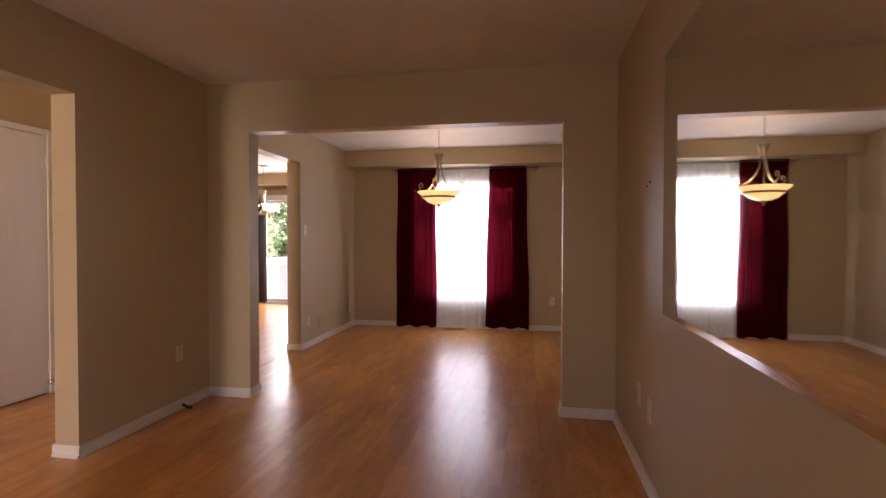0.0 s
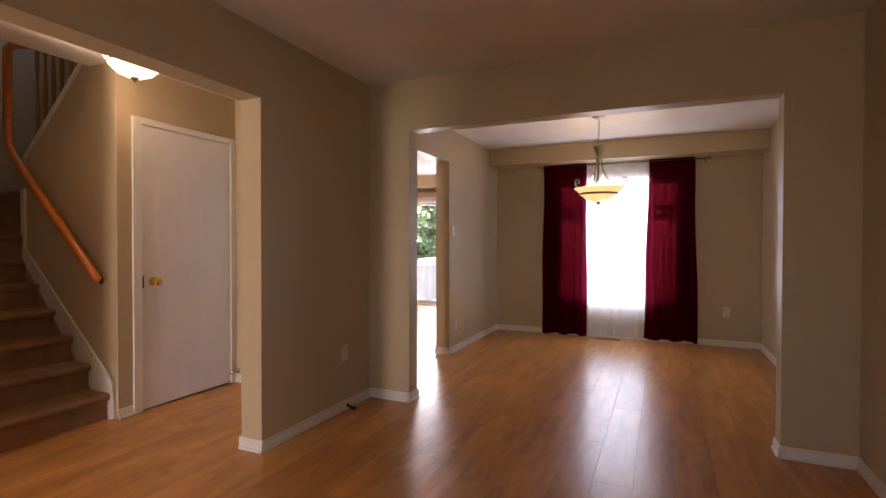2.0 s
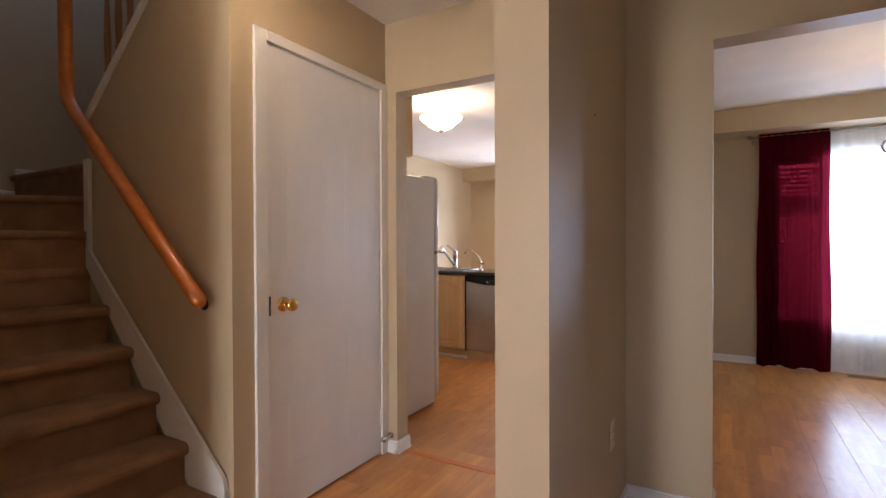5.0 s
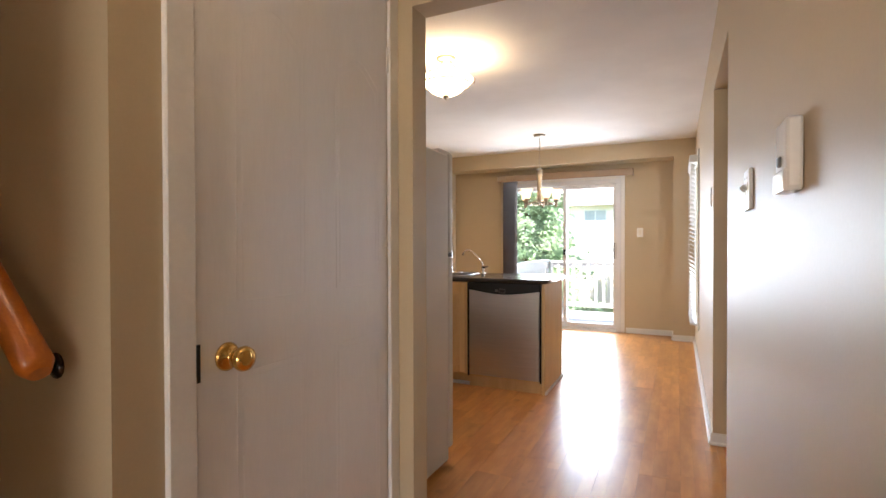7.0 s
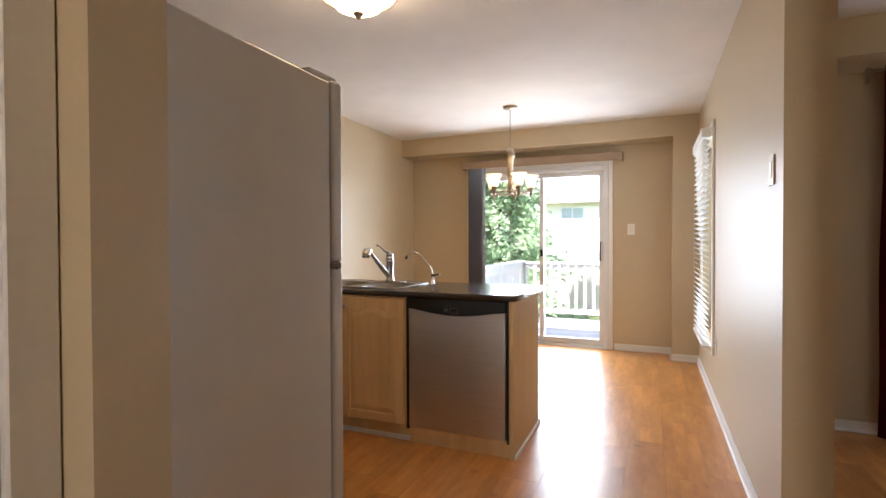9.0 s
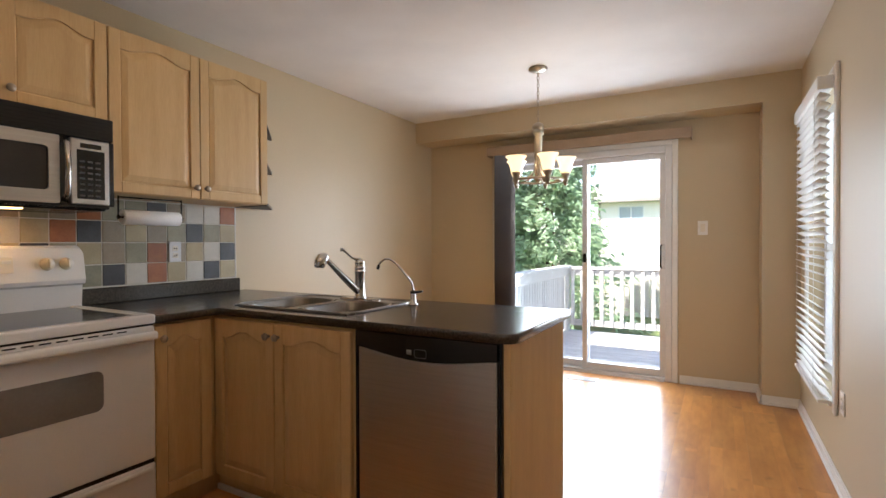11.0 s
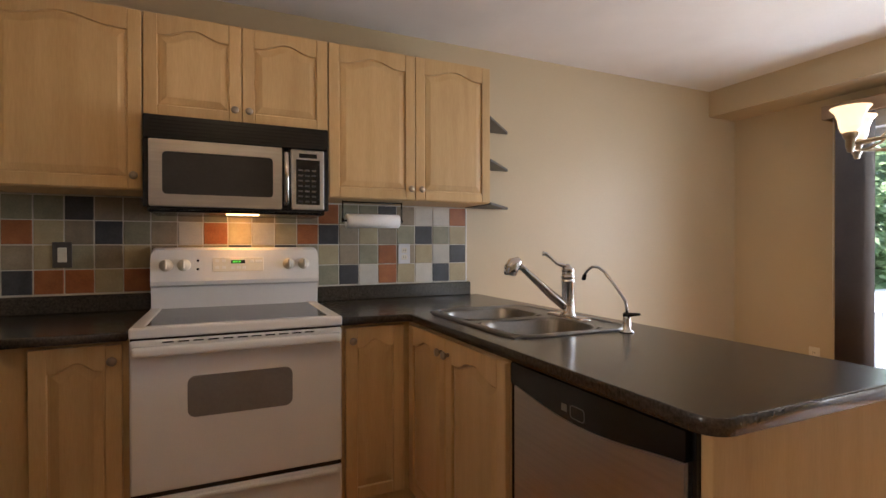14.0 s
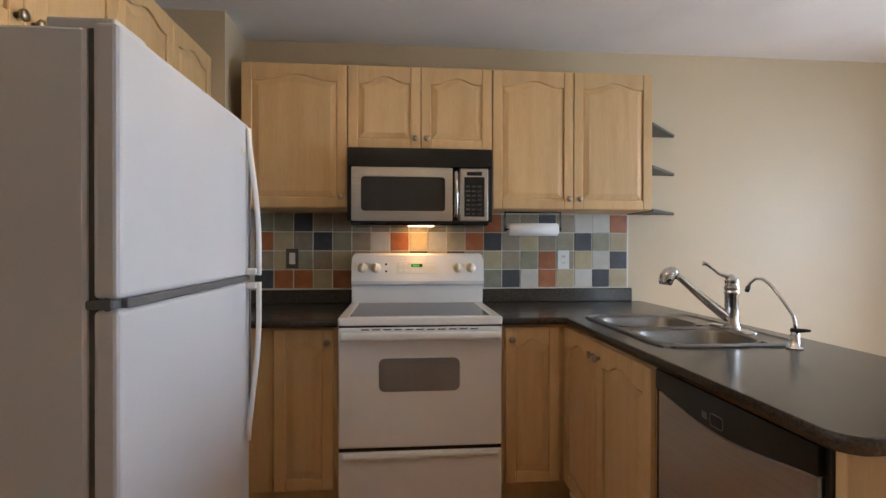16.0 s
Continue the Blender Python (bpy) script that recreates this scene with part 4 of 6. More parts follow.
def handrail():
    ob = thing("handrail", (-4.0, 2.40, 0.94), "orange-stained wooden handrail on metal brackets", "handrail")
    y = 2.395
    pts = [(-3.985, y, 0.952), (-4.0, y, 0.965), (-4.5, y, 1.417), (-4.98, y, 1.846), (-5.03, y, 1.90), (-5.055, y, 1.97), (-5.06, y, 2.06), (-5.062, y, 2.35),
           (-5.062, y, 2.62), (-5.055, y, 2.68), (-5.02, y + 0.02, 2.712), (-4.96, y + 0.07, 2.72), (-4.92, y + 0.12, 2.74)]
    bm = bmesh.new()
    tube(bm, pts, [0.018, 0.030] + [0.032] * 10 + [0.028], 14)
    part("rail", bm, OAK, ob)
    for x, z in ((-4.06, 1.0), (-4.93, 1.785)):
        bm = bmesh.new()
        tube(bm, [(x, y, z - 0.005), (x, y + 0.008, z - 0.045), (x, y + 0.03, z - 0.055), (x, 2.459, z - 0.055)], 0.007, 8)
        lathe(bm, [(0, 0), (0.026, 0), (0.026, 0.004), (0.010, 0.010), (0, 0.010)], (x, 2.459, z - 0.055), 14, Matrix.Rotation(radians(90), 4, "X"))
        part("bracket", bm, BLACK, ob)
    ban = thing("banister", (-4.6, 2.51, 1.9), "brown turned wooden banister above the stair wall", "banister")
    bm = bmesh.new()
    tube(bm, [(-4.95, 2.51, 2.745), (-4.85, 2.51, 2.80), (-4.15, 2.51, 3.42)], 0.028, 12)
    part("rail", bm, OAK, ban)
    for i in range(7):
        x = -4.90 + 0.105 * i
        z0 = 1.86 + (x + 4.95) * 0.878
        z1 = z0 + 0.86
        bm = bmesh.new()
        prof = [(0, 0), (0.016, 0), (0.016, 0.14), (0.011, 0.15), (0.017, 0.165), (0.012, 0.18), (0.015, 0.25), (0.017, 0.33), (0.011, 0.5), (0.009, 0.62), (0.015, 0.635), (0.015, 0.86), (0, 0.86)]
        lathe(bm, prof, (x, 2.51, z0), 10)
        part("spindle", bm, SPINDLE, ban)


handrail()

# ---- kitchen: cabinets ----
TO_X = Matrix(((0, 1, 0, 0), (1, 0, 0, 0), (0, 0, 1, 0), (0, 0, 0, 1)))       # u along +y, outward +x
TO_NY = Matrix(((1, 0, 0, 0), (0, -1, 0, 0), (0, 0, 1, 0), (0, 0, 0, 1)))     # u along +x, outward -y
TO_Y = Matrix(((-1, 0, 0, 0), (0, 1, 0, 0), (0, 0, 1, 0), (0, 0, 0, 1)))      # u along -x, outward +y


def put(bm, turn, at):
    bmesh.ops.transform(bm, matrix=Matrix.Translation(at) @ turn, verts=bm.verts[:])
    bmesh.ops.recalc_face_normals(bm, faces=bm.faces[:])
    return bm


def cathedral(u, rise):
    t = abs(u - 0.5) / 0.42
    return rise * (0.5 * (1 + math.cos(math.pi * min(t, 1.0)))) if t < 1 else 0.0


def cabinet_door(parent, w, h, turn, at, knob, arch=True):
    """A framed door with a raised centre panel under a curved top rail; knob: its place from the lower corner."""
    s, t, rise = 0.052, 0.019, 0.034 if arch else 0.0
    top = h - 0.052 - rise
    us = [i / 24 for i in range(25)]
    curve = [(s + (w - 2 * s) * u, top + cathedral(u, rise)) for u in us]
    door = part("door", put(boxes(((s - 0.004, 0.001, s - 0.004), (w - s + 0.004, 0.008, h - 0.02))), turn, at), MAPLE, parent)
    for nm, a, b in (("stile", (0, 0, 0), (s, t, h)), ("stile", (w - s, 0, 0), (w, t, h)), ("rail", (s, 0, 0), (w - s, t, s))):
        part(nm, put(boxes((a, b, 0.003)), turn, at), MAPLE, door)
    bm = bmesh.new()
    prism(bm, [(s, h), *curve, (w - s, h)], "y", 0.0005, t - 0.001)
    part("arched_rail", put(bm, turn, at), MAPLE, door)
    bm = bmesh.new()

    def ring(inset, d):
        pts = [(s + inset, s + inset), (w - s - inset, s + inset)]
        pts += [(s + inset + (w - 2 * s - 2 * inset) * u, top - inset + cathedral(u, rise)) for u in us[::-1]]
        return [bm.verts.new((p[0], d, p[1])) for p in pts]
    r0, r1, r2 = ring(0.006, 0.008), ring(0.007, 0.0105), ring(0.034, 0.0165)
    for a, b in ((r0, r1), (r1, r2)):
        for i in range(len(a)):
            j = (i + 1) % len(a)
            bm.faces.new((a[i], a[j], b[j], b[i]))
    bm.faces.new(r2)
    part("raised_panel", put(bm, turn, at), MAPLE, door)
    bm = bmesh.new()
    lathe(bm, [(0, 0), (0.008, 0), (0.007, 0.010), (0.014, 0.016), (0.0165, 0.022), (0.014, 0.027), (0, 0.029)], (0, 0, 0), 16, Matrix.Rotation(radians(-90), 4, "X"))
    bmesh.ops.transform(bm, matrix=Matrix.Translation((knob[0], t, knob[1])), verts=bm.verts[:])
    part("knob", put(bm, turn, at), NICKEL, door, "brushed nickel knob")
    return door


def upper_cabinet(y0, y1, z0, z1, doors, label):
    xf = -5.709
    ob = thing("wall_cabinet", (XS, (y0 + y1) / 2, z0), label, "cabinet", "kitchen wall cabinets")
    part("body", boxes(((XS + 0.001, y0 + 0.001, z0), (xf, y1 - 0.001, z1), 0.002)), MAPLE, ob)
    n = len(doors)
    w = (y1 - y0) / n
    for i, side in enumerate(doors):
        dw = w - 0.004
        cabinet_door(ob, dw, z1 - z0 - 0.006, TO_X, (xf + 0.001, y0 + w * i + 0.002, z0 + 0.003), ((dw - 0.028) if side == "r" else 0.028, 0.055))
    return ob


upper_cabinet(4.054, 4.598, 1.441, 2.198, "r", "pickled maple wall cabinet with one arched door")
upper_cabinet(4.600, 5.374, 1.755, 2.198, "rl", "short maple wall cabinet above the microwave")
upper_cabinet(5.376, 6.280, 1.441, 2.198, "rl", "pickled maple wall cabinet with two arched doors")
# boxed corner and cabinet over the refrigerator
solid("wall_chase", boxes(((XS, 3.58, 0), (-5.66, 3.985, H))), WALL, "beige boxed wall corner beside the cabinets", "wall")
fc = thing("wall_cabinet", (-4.8, 3.6, 1.76), "maple wall cabinet above the refrigerator", "cabinet", "kitchen wall cabinets")
part("body", boxes(((-5.655, 3.581, 1.764), (-3.99, 3.90, 2.20), 0.002)), MAPLE, fc)
for i in range(4):
    w = (5.655 - 3.99) / 4
    cabinet_door(fc, w - 0.004, 0.43, TO_Y, (-3.99 - w * i - 0.002, 3.901, 1.767), (w - 0.032 if i % 2 == 0 else 0.028, 0.05))

# boards coloured dark all over for the shade on their undersides
sh = thing("corner_shelf", (XS, 6.28, 1.43), "open end shelf, three boards darkened for underside shade", "shelf")
for z in (1.437, 1.682, 1.922):
    bm = bmesh.new()
    out = [(XS + 0.001, 6.282), (-5.71, 6.282), (-5.705, 6.292), (-5.965, 6.555), (-5.99, 6.58), (XS + 0.001, 6.585)]
    prism(bm, out, "z", z, z + 0.014)
    part("shelf_board", bm, SHELF, sh)

# backsplash
TILE_COLOURS = {
    "o": ((0.24, 0.075, 0.024), (0.36, 0.13, 0.045)), "b": ((0.026, 0.029, 0.034), (0.058, 0.062, 0.070)), "g": ((0.19, 0.185, 0.125), (0.29, 0.275, 0.19)),
    "y": ((0.33, 0.27, 0.155), (0.43, 0.36, 0.22)), "w": ((0.44, 0.42, 0.37), (0.54, 0.52, 0.46)), "t": ((0.20, 0.165, 0.115), (0.30, 0.25, 0.18))}
TILE = {k: surface("slate_tile_" + n, *TILE_COLOURS[k], 0.42, scale=16, fine=120, bump=0.25, bump_d=0.002, per_object=0.10)
        for k, n in zip("obgywt", ("rust", "blue", "sage", "sand", "pale", "taupe"))}
ROWS = ["owwtbggotgtygtgttbgg", "ygbgtytboywyowtgbtyo", "bwytogtygbybgytytgyt", "ybwyowbgytogytboyoob"]
BACK = thing("backsplash", (XS, 5.2, 0.98), "backsplash of mixed slate-coloured square tiles", "backsplash", kind="structure")
part("grout_bed", boxes(((XS + 0.0005, 4.0, 0.983), (XS + 0.0088, 6.282, 1.44))), GROUT, BACK)
part("edge_strip", boxes(((XS + 0.0005, 6.282, 0.983), (XS + 0.010, 6.290, 1.44), 0.002)), TRIM, BACK)
bm = boxes(((0, -0.0537, -0.0533), (0.008, 0.0537, 0.0533), 0.0018))
tile_base = bpy.data.meshes.new("tile")
bm.to_mesh(tile_base)
bm.free()
TILE_MESH = {}
for k, mt in TILE.items():
    me = tile_base.copy()
    me.materials.append(mt)
    TILE_MESH[k] = me
for r, row in enumerate(ROWS):
    line = row
    for c in range(20):
        piece("tile", TILE_MESH[line[c]], (XS + 0.003, 6.225 - 0.1125 * c, 1.379 - 0.1115 * r), BACK)

# base cabinets


def base_cabinet(a, b, label, doors, turn):
    """a, b: corners of the body; doors: (at, width, knob u) along the front."""
    ob = thing("base_cabinet", ((a[0] + b[0]) / 2, (a[1] + b[1]) / 2, 0), label, "cabinet", "kitchen base cabinets")
    part("body", boxes(((*a, 0.105), (*b, 0.867), 0.001)), MAPLE, ob)
    for at, w, ku in doors:
        cabinet_door(ob, w, 0.742, turn, at, (ku, 0.742 - 0.055))
    return ob


def sink_cabinet(a, b, label, doors, turn):
    """As a base cabinet, but open at the top for the bowls."""
    ob = thing("base_cabinet", ((a[0] + b[0]) / 2, (a[1] + b[1]) / 2, 0), label, "cabinet", "kitchen base cabinets")
    part("body", boxes(((*a, 0.105), (*b, 0.70), 0.001), ((a[0], a[1], 0.70), (b[0], a[1] + 0.02, 0.867)), ((a[0], b[1] - 0.02, 0.70), (b[0], b[1], 0.867)),
                       ((b[0] - 0.018, a[1] + 0.02, 0.70), (b[0], b[1] - 0.02, 0.867)), ((a[0], a[1] + 0.02, 0.70), (-5.45, b[1] - 0.02, 0.867))), MAPLE, ob)
    for at, w, ku in doors:
        cabinet_door(ob, w, 0.742, turn, at, (ku, 0.742 - 0.055))
    return ob


XF, YF = -5.371, 5.681
k1 = base_cabinet((XS + 0.001, 4.0), (XF - 0.001, 4.592), "maple base cabinet beside the stove", [((XF, 4.303, 0.112), 0.27, 0.242)], TO_X)
part("toe_kick", boxes(((XF - 0.06, 4.0, 0), (XF - 0.05, 4.592, 0.104))), MAPLE, k1)
k2 = base_cabinet((XS + 0.001, 5.362), (XF - 0.001, 5.675), "maple corner base cabinet between stove and sink", [((XF, 5.378, 0.112), 0.264, 0.028)], TO_X)
part("toe_kick", boxes(((XF - 0.06, 5.362, 0), (XF - 0.05, 5.74, 0.104))), MAPLE, k2)
k3 = sink_cabinet((XS + 0.001, YF + 0.001), (-4.520, 6.30), "maple sink cabinet with two arched doors",
                  [((-5.352, YF, 0.112), 0.390, 0.362), ((-4.958, YF, 0.112), 0.426, 0.028)], TO_NY)
part("toe_kick", boxes(((-5.42, YF + 0.05, 0), (-4.515, YF + 0.06, 0.104))), MAPLE, k3)
part("floor_moulding", boxes(((-5.42, YF + 0.034, 0), (-3.87, YF + 0.05, 0.028), 0.004)), TRIM, k3)
# peninsula end panel
ep = thing("end_panel", (-3.89, 6.0, 0), "maple end panel of the peninsula", "panel")
part("side_board", boxes(((-3.898, YF + 0.004, 0), (-3.872, 6.318, 0.867), 0.002)), MAPLE, ep)
part("back_board", boxes(((-6.0, 6.303, 0), (-3.899, 6.318, 0.867), 0.001)), MAPLE, ep)
part("floor_moulding", boxes(((-3.871, YF + 0.01, 0), (-3.860, 6.330, 0.026), 0.004)), TRIM, ep)

# countertop
CZ0, CZ1 = 0.869, 0.902
ct = thing("countertop", (-5.0, 5.9, CZ0), "dark speckled laminate countertop with peninsula", "countertop")
CX0, CX1, CY0, CY1 = -5.335, -4.635, 5.772, 6.215


def worktop(outer, hole=()):
    """One board with a softened edge, cut out for a sink where asked."""
    bm = bmesh.new()
    rims = []
    for loop in (outer, hole):
        vs = [bm.verts.new((*p, CZ1)) for p in loop]
        rims.append([bm.edges.new((vs[i], vs[(i + 1) % len(vs)])) for i in range(len(vs))])
    bmesh.ops.triangle_fill(bm, edges=rims[0] + rims[1], use_beauty=True, normal=(0, 0, 1))
    low = bmesh.ops.extrude_face_region(bm, geom=bm.faces[:])["geom"]
    bmesh.ops.translate(bm, vec=(0, 0, CZ0 - CZ1), verts=[g for g in low if isinstance(g, bmesh.types.BMVert)])
    bmesh.ops.recalc_face_normals(bm, faces=bm.faces[:])
    bm.edges.ensure_lookup_table()
    nose = [e for e in bm.edges if e.is_valid and len(e.link_faces) == 2 and abs(e.verts[0].co.z - CZ1) < 1e-5 and abs(e.verts[1].co.z - CZ1) < 1e-5
            and abs(e.link_faces[0].normal.z) + abs(e.link_faces[1].normal.z) < 1.5]
    bmesh.ops.bevel(bm, geom=nose, offset=0.004, segments=2, affect="EDGES", profile=0.5)
    for f in bm.faces:
        f.smooth = abs(f.normal.z) < 0.1
    return bm


corner = [(-3.901 + 0.050 * math.cos(radians(a)), 5.714 + 0.050 * math.sin(radians(a))) for a in range(-90, 1, 15)]
part("slab", worktop([(XS + 0.001, 5.362), (-5.333, 5.362), (-5.333, 5.634), (-5.327, 5.654), (-5.306, 5.664), *corner,
                      (-3.851, 6.370), (XS + 0.001, 6.370)], [(CX0, CY0), (CX0, CY1), (CX1, CY1), (CX1, CY0)]), COUNTER, ct)
part("backsplash_lip", boxes(((XS + 0.001, 5.362, CZ1), (XS + 0.022, 6.31, 0.982), 0.004)), COUNTER, ct)
c2 = thing("countertop", (-5.7, 4.3, CZ0), "short dark laminate countertop beside the refrigerator", "countertop")
part("slab", worktop([(XS + 0.001, 3.99), (-5.327, 3.99), (-5.327, 4.59), (XS + 0.001, 4.59)]), COUNTER, c2)
part("backsplash_lip", boxes(((XS + 0.001, 3.99, CZ1), (XS + 0.022, 4.592, 0.982), 0.004)), COUNTER, c2)


def rounded(x0, x1, y0, y1, r, n=6):
    pts = []
    for cx, cy, a in ((x1 - r, y1 - r, 0), (x0 + r, y1 - r, 90), (x0 + r, y0 + r, 180), (x1 - r, y0 + r, 270)):
        for i in range(n + 1):
            q = radians(a + 90 * i / n)
            pts.append((cx + r * math.cos(q), cy + r * math.sin(q)))
    return pts


def loft(bm, rings, cap=False):
    vs = [[bm.verts.new((p[0], p[1], z)) for p in ring] for ring, z in rings]
    for a, b in zip(vs, vs[1:]):
        for i in range(len(a)):
            j = (i + 1) % len(a)
            f = bm.faces.new((a[i], a[j], b[j], b[i]))
            f.smooth = True
    if cap:
        bm.faces.new(vs[-1])


def kitchen_sink():
    ob = thing("kitchen_sink", (-4.99, 6.0, CZ1), "double-bowl stainless steel sink in the peninsula", "sink")
    ox0, ox1, oy0, oy1 = -5.358, -4.612, 5.748, 6.268
    bowls = ((-5.332, -5.000), (-4.970, -4.638))
    bm = bmesh.new()
    z = CZ1
    by0, by1 = 5.778, 6.165
    # rim: strips round the two bowls, with a raised outer bead
    for a in ((ox0 + 0.02, oy0 + 0.012, bowls[0][0] + 0.014, oy1 - 0.012), (bowls[0][1] - 0.014, oy0 + 0.012, bowls[1][0] + 0.014, oy1 - 0.012),
              (bowls[1][1] - 0.014, oy0 + 0.012, ox1 - 0.02, oy1 - 0.012)):
        box(bm, (a[0], a[1], z + 0.0005), (a[2], a[3], z + 0.0045))
    for x0, x1 in bowls:
        box(bm, (x0 + 0.014, oy0 + 0.012, z + 0.0005), (x1 - 0.014, by0 + 0.012, z + 0.0045))
        box(bm, (x0 + 0.014, by1 - 0.012, z + 0.0005), (x1 - 0.014, oy1 - 0.012, z + 0.0045))
    tube(bm, [(p[0], p[1], z + 0.0035) for p in rounded(ox0 + 0.006, ox1 - 0.006, oy0 + 0.006, oy1 - 0.006, 0.09)], 0.0065, 8, closed=True)
    box(bm, (ox0 + 0.008, oy0 + 0.05, z + 0.0004), (ox0 + 0.021, oy1 - 0.05, z + 0.004))
    box(bm, (ox1 - 0.021, oy0 + 0.05, z + 0.0004), (ox1 - 0.008, oy1 - 0.05, z + 0.004))
    part("rim", bm, SINK, ob)
    for x0, x1 in bowls:
        bm = bmesh.new()
        loft(bm, [(rounded(x0, x1, by0, by1, 0.10), z + 0.006), (rounded(x0 + 0.008, x1 - 0.008, by0 + 0.008, by1 - 0.008, 0.098), z + 0.0055),
                  (rounded(x0 + 0.016, x1 - 0.016, by0 + 0.016, by1 - 0.016, 0.094), z - 0.006), (rounded(x0 + 0.022, x1 - 0.022, by0 + 0.022, by1 - 0.022, 0.09), z - 0.135),
                  (rounded(x0 + 0.045, x1 - 0.045, by0 + 0.045, by1 - 0.045, 0.075), z - 0.172), (rounded(x0 + 0.10, x1 - 0.10, by0 + 0.10, by1 - 0.10, 0.04), z - 0.18)], True)
        bowl = part("bowl", bm, SINK, ob)
        bm = bmesh.new()
        lathe(bm, [(0, 0.002), (0.03, 0.002), (0.042, 0.004), (0.044, 0.0), (0, -0.001)], ((x0 + x1) / 2, (by0 + by1) / 2, z - 0.179), 18)
        part("drain", bm, CHROME, bowl)


kitchen_sink()


def faucet():
    x, y, z = -4.92, 6.205, CZ1 + 0.005
    ob = thing("faucet", (x, y, z), "chrome single-lever faucet with pull-out spray head", "faucet")
    bm = bmesh.new()
    loft(bm, [(rounded(x - 0.125, x + 0.125, y - 0.028, y + 0.028, 0.027), z), (rounded(x - 0.125, x + 0.125, y - 0.028, y + 0.028, 0.027), z + 0.006),
              (rounded(x - 0.11, x + 0.11, y - 0.02, y + 0.02, 0.019), z + 0.010)], True)
    part("deck_plate", bm, CHROME, ob)
    bm = bmesh.new()
    lathe(bm, [(0, 0.005), (0.034, 0.006), (0.032, 0.014), (0.027, 0.022), (0.0255, 0.05), (0.025, 0.142), (0.0285, 0.147), (0.0285, 0.152), (0.025, 0.155), (0.025, 0.161), (0.028, 0.164), (0.028, 0.170), (0.0245, 0.174), (0.025, 0.192), (0.027, 0.196), (0.022, 0.206), (0.010, 0.212), (0.007, 0.220), (0, 0.222)], (x, y, z), 24)
    part("body", bm, CHROME, ob)
    d = Vector((-0.17, -0.985, 0)).normalized()
    base = Vector((x, y, z))
    bm = bmesh.new()
    path = [(0.0, 0.035), (0.03, 0.06), (0.08, 0.10), (0.14, 0.152), (0.175, 0.182), (0.20, 0.205), (0.218, 0.215)]
    tube(bm, [base + d * a + Vector((0, 0, b)) for a, b in path], [0.019, 0.020, 0.018, 0.0145, 0.0125, 0.0125, 0.014], 14)
    part("spout", bm, CHROME, ob)
    bm = bmesh.new()
    path = [(0.212, 0.222), (0.222, 0.228), (0.24, 0.222), (0.252, 0.205), (0.256, 0.186), (0.257, 0.178)]
    tube(bm, [base + d * a + Vector((0, 0, b)) for a, b in path], [0.014, 0.024, 0.029, 0.030, 0.027, 0.022], 14)
    part("spray_head", bm, CHROME, ob)
    e = Vector((-0.45, -0.9, 0)).normalized()
    bm = bmesh.new()
    path = [(0.0, 0.205), (0.02, 0.214), (0.045, 0.222), (0.07, 0.245), (0.09, 0.262), (0.105, 0.264)]
    tube(bm, [base + e * a + Vector((0, 0, b)) for a, b in path], [0.012, 0.009, 0.006, 0.0055, 0.008, 0.0105], 10)
    part("lever", bm, CHROME, ob)
    x, y = -4.572, 6.18
    ob = thing("filter_tap", (x, y, CZ1), "slim chrome filtered-water tap with black lever", "tap")
    bm = bmesh.new()
    lathe(bm, [(0, 0), (0.024, 0.0), (0.024, 0.004), (0.014, 0.008), (0.013, 0.045), (0.011, 0.055), (0, 0.056)], (x, y, CZ1 + 0.0005), 18)
    part("base", bm, CHROME, ob)
    bm = bmesh.new()
    tube(bm, [(x, y, CZ1 + 0.05), (x, y, CZ1 + 0.085), (x - 0.008, y, CZ1 + 0.11), (x - 0.055, y - 0.006, CZ1 + 0.165), (x - 0.095, y - 0.012, CZ1 + 0.205),
              (x - 0.125, y - 0.016, CZ1 + 0.222), (x - 0.155, y - 0.02, CZ1 + 0.222), (x - 0.178, y - 0.024, CZ1 + 0.205), (x - 0.188, y - 0.026, CZ1 + 0.185)], 0.0052, 10)
    part("spout", bm, CHROME, ob)
    bm = bmesh.new()
    tube(bm, [(x - 0.186, y - 0.0255, CZ1 + 0.19), (x - 0.192, y - 0.027, CZ1 + 0.172)], 0.008, 10)
    part("nozzle", bm, BLACK, ob)
    bm = bmesh.new()
    tube(bm, [(x - 0.01, y, CZ1 + 0.058), (x + 0.02, y + 0.004, CZ1 + 0.064), (x + 0.05, y + 0.01, CZ1 + 0.068)], [0.011, 0.007, 0.004], 8)
    part("lever", bm, BLACK, ob)


faucet()


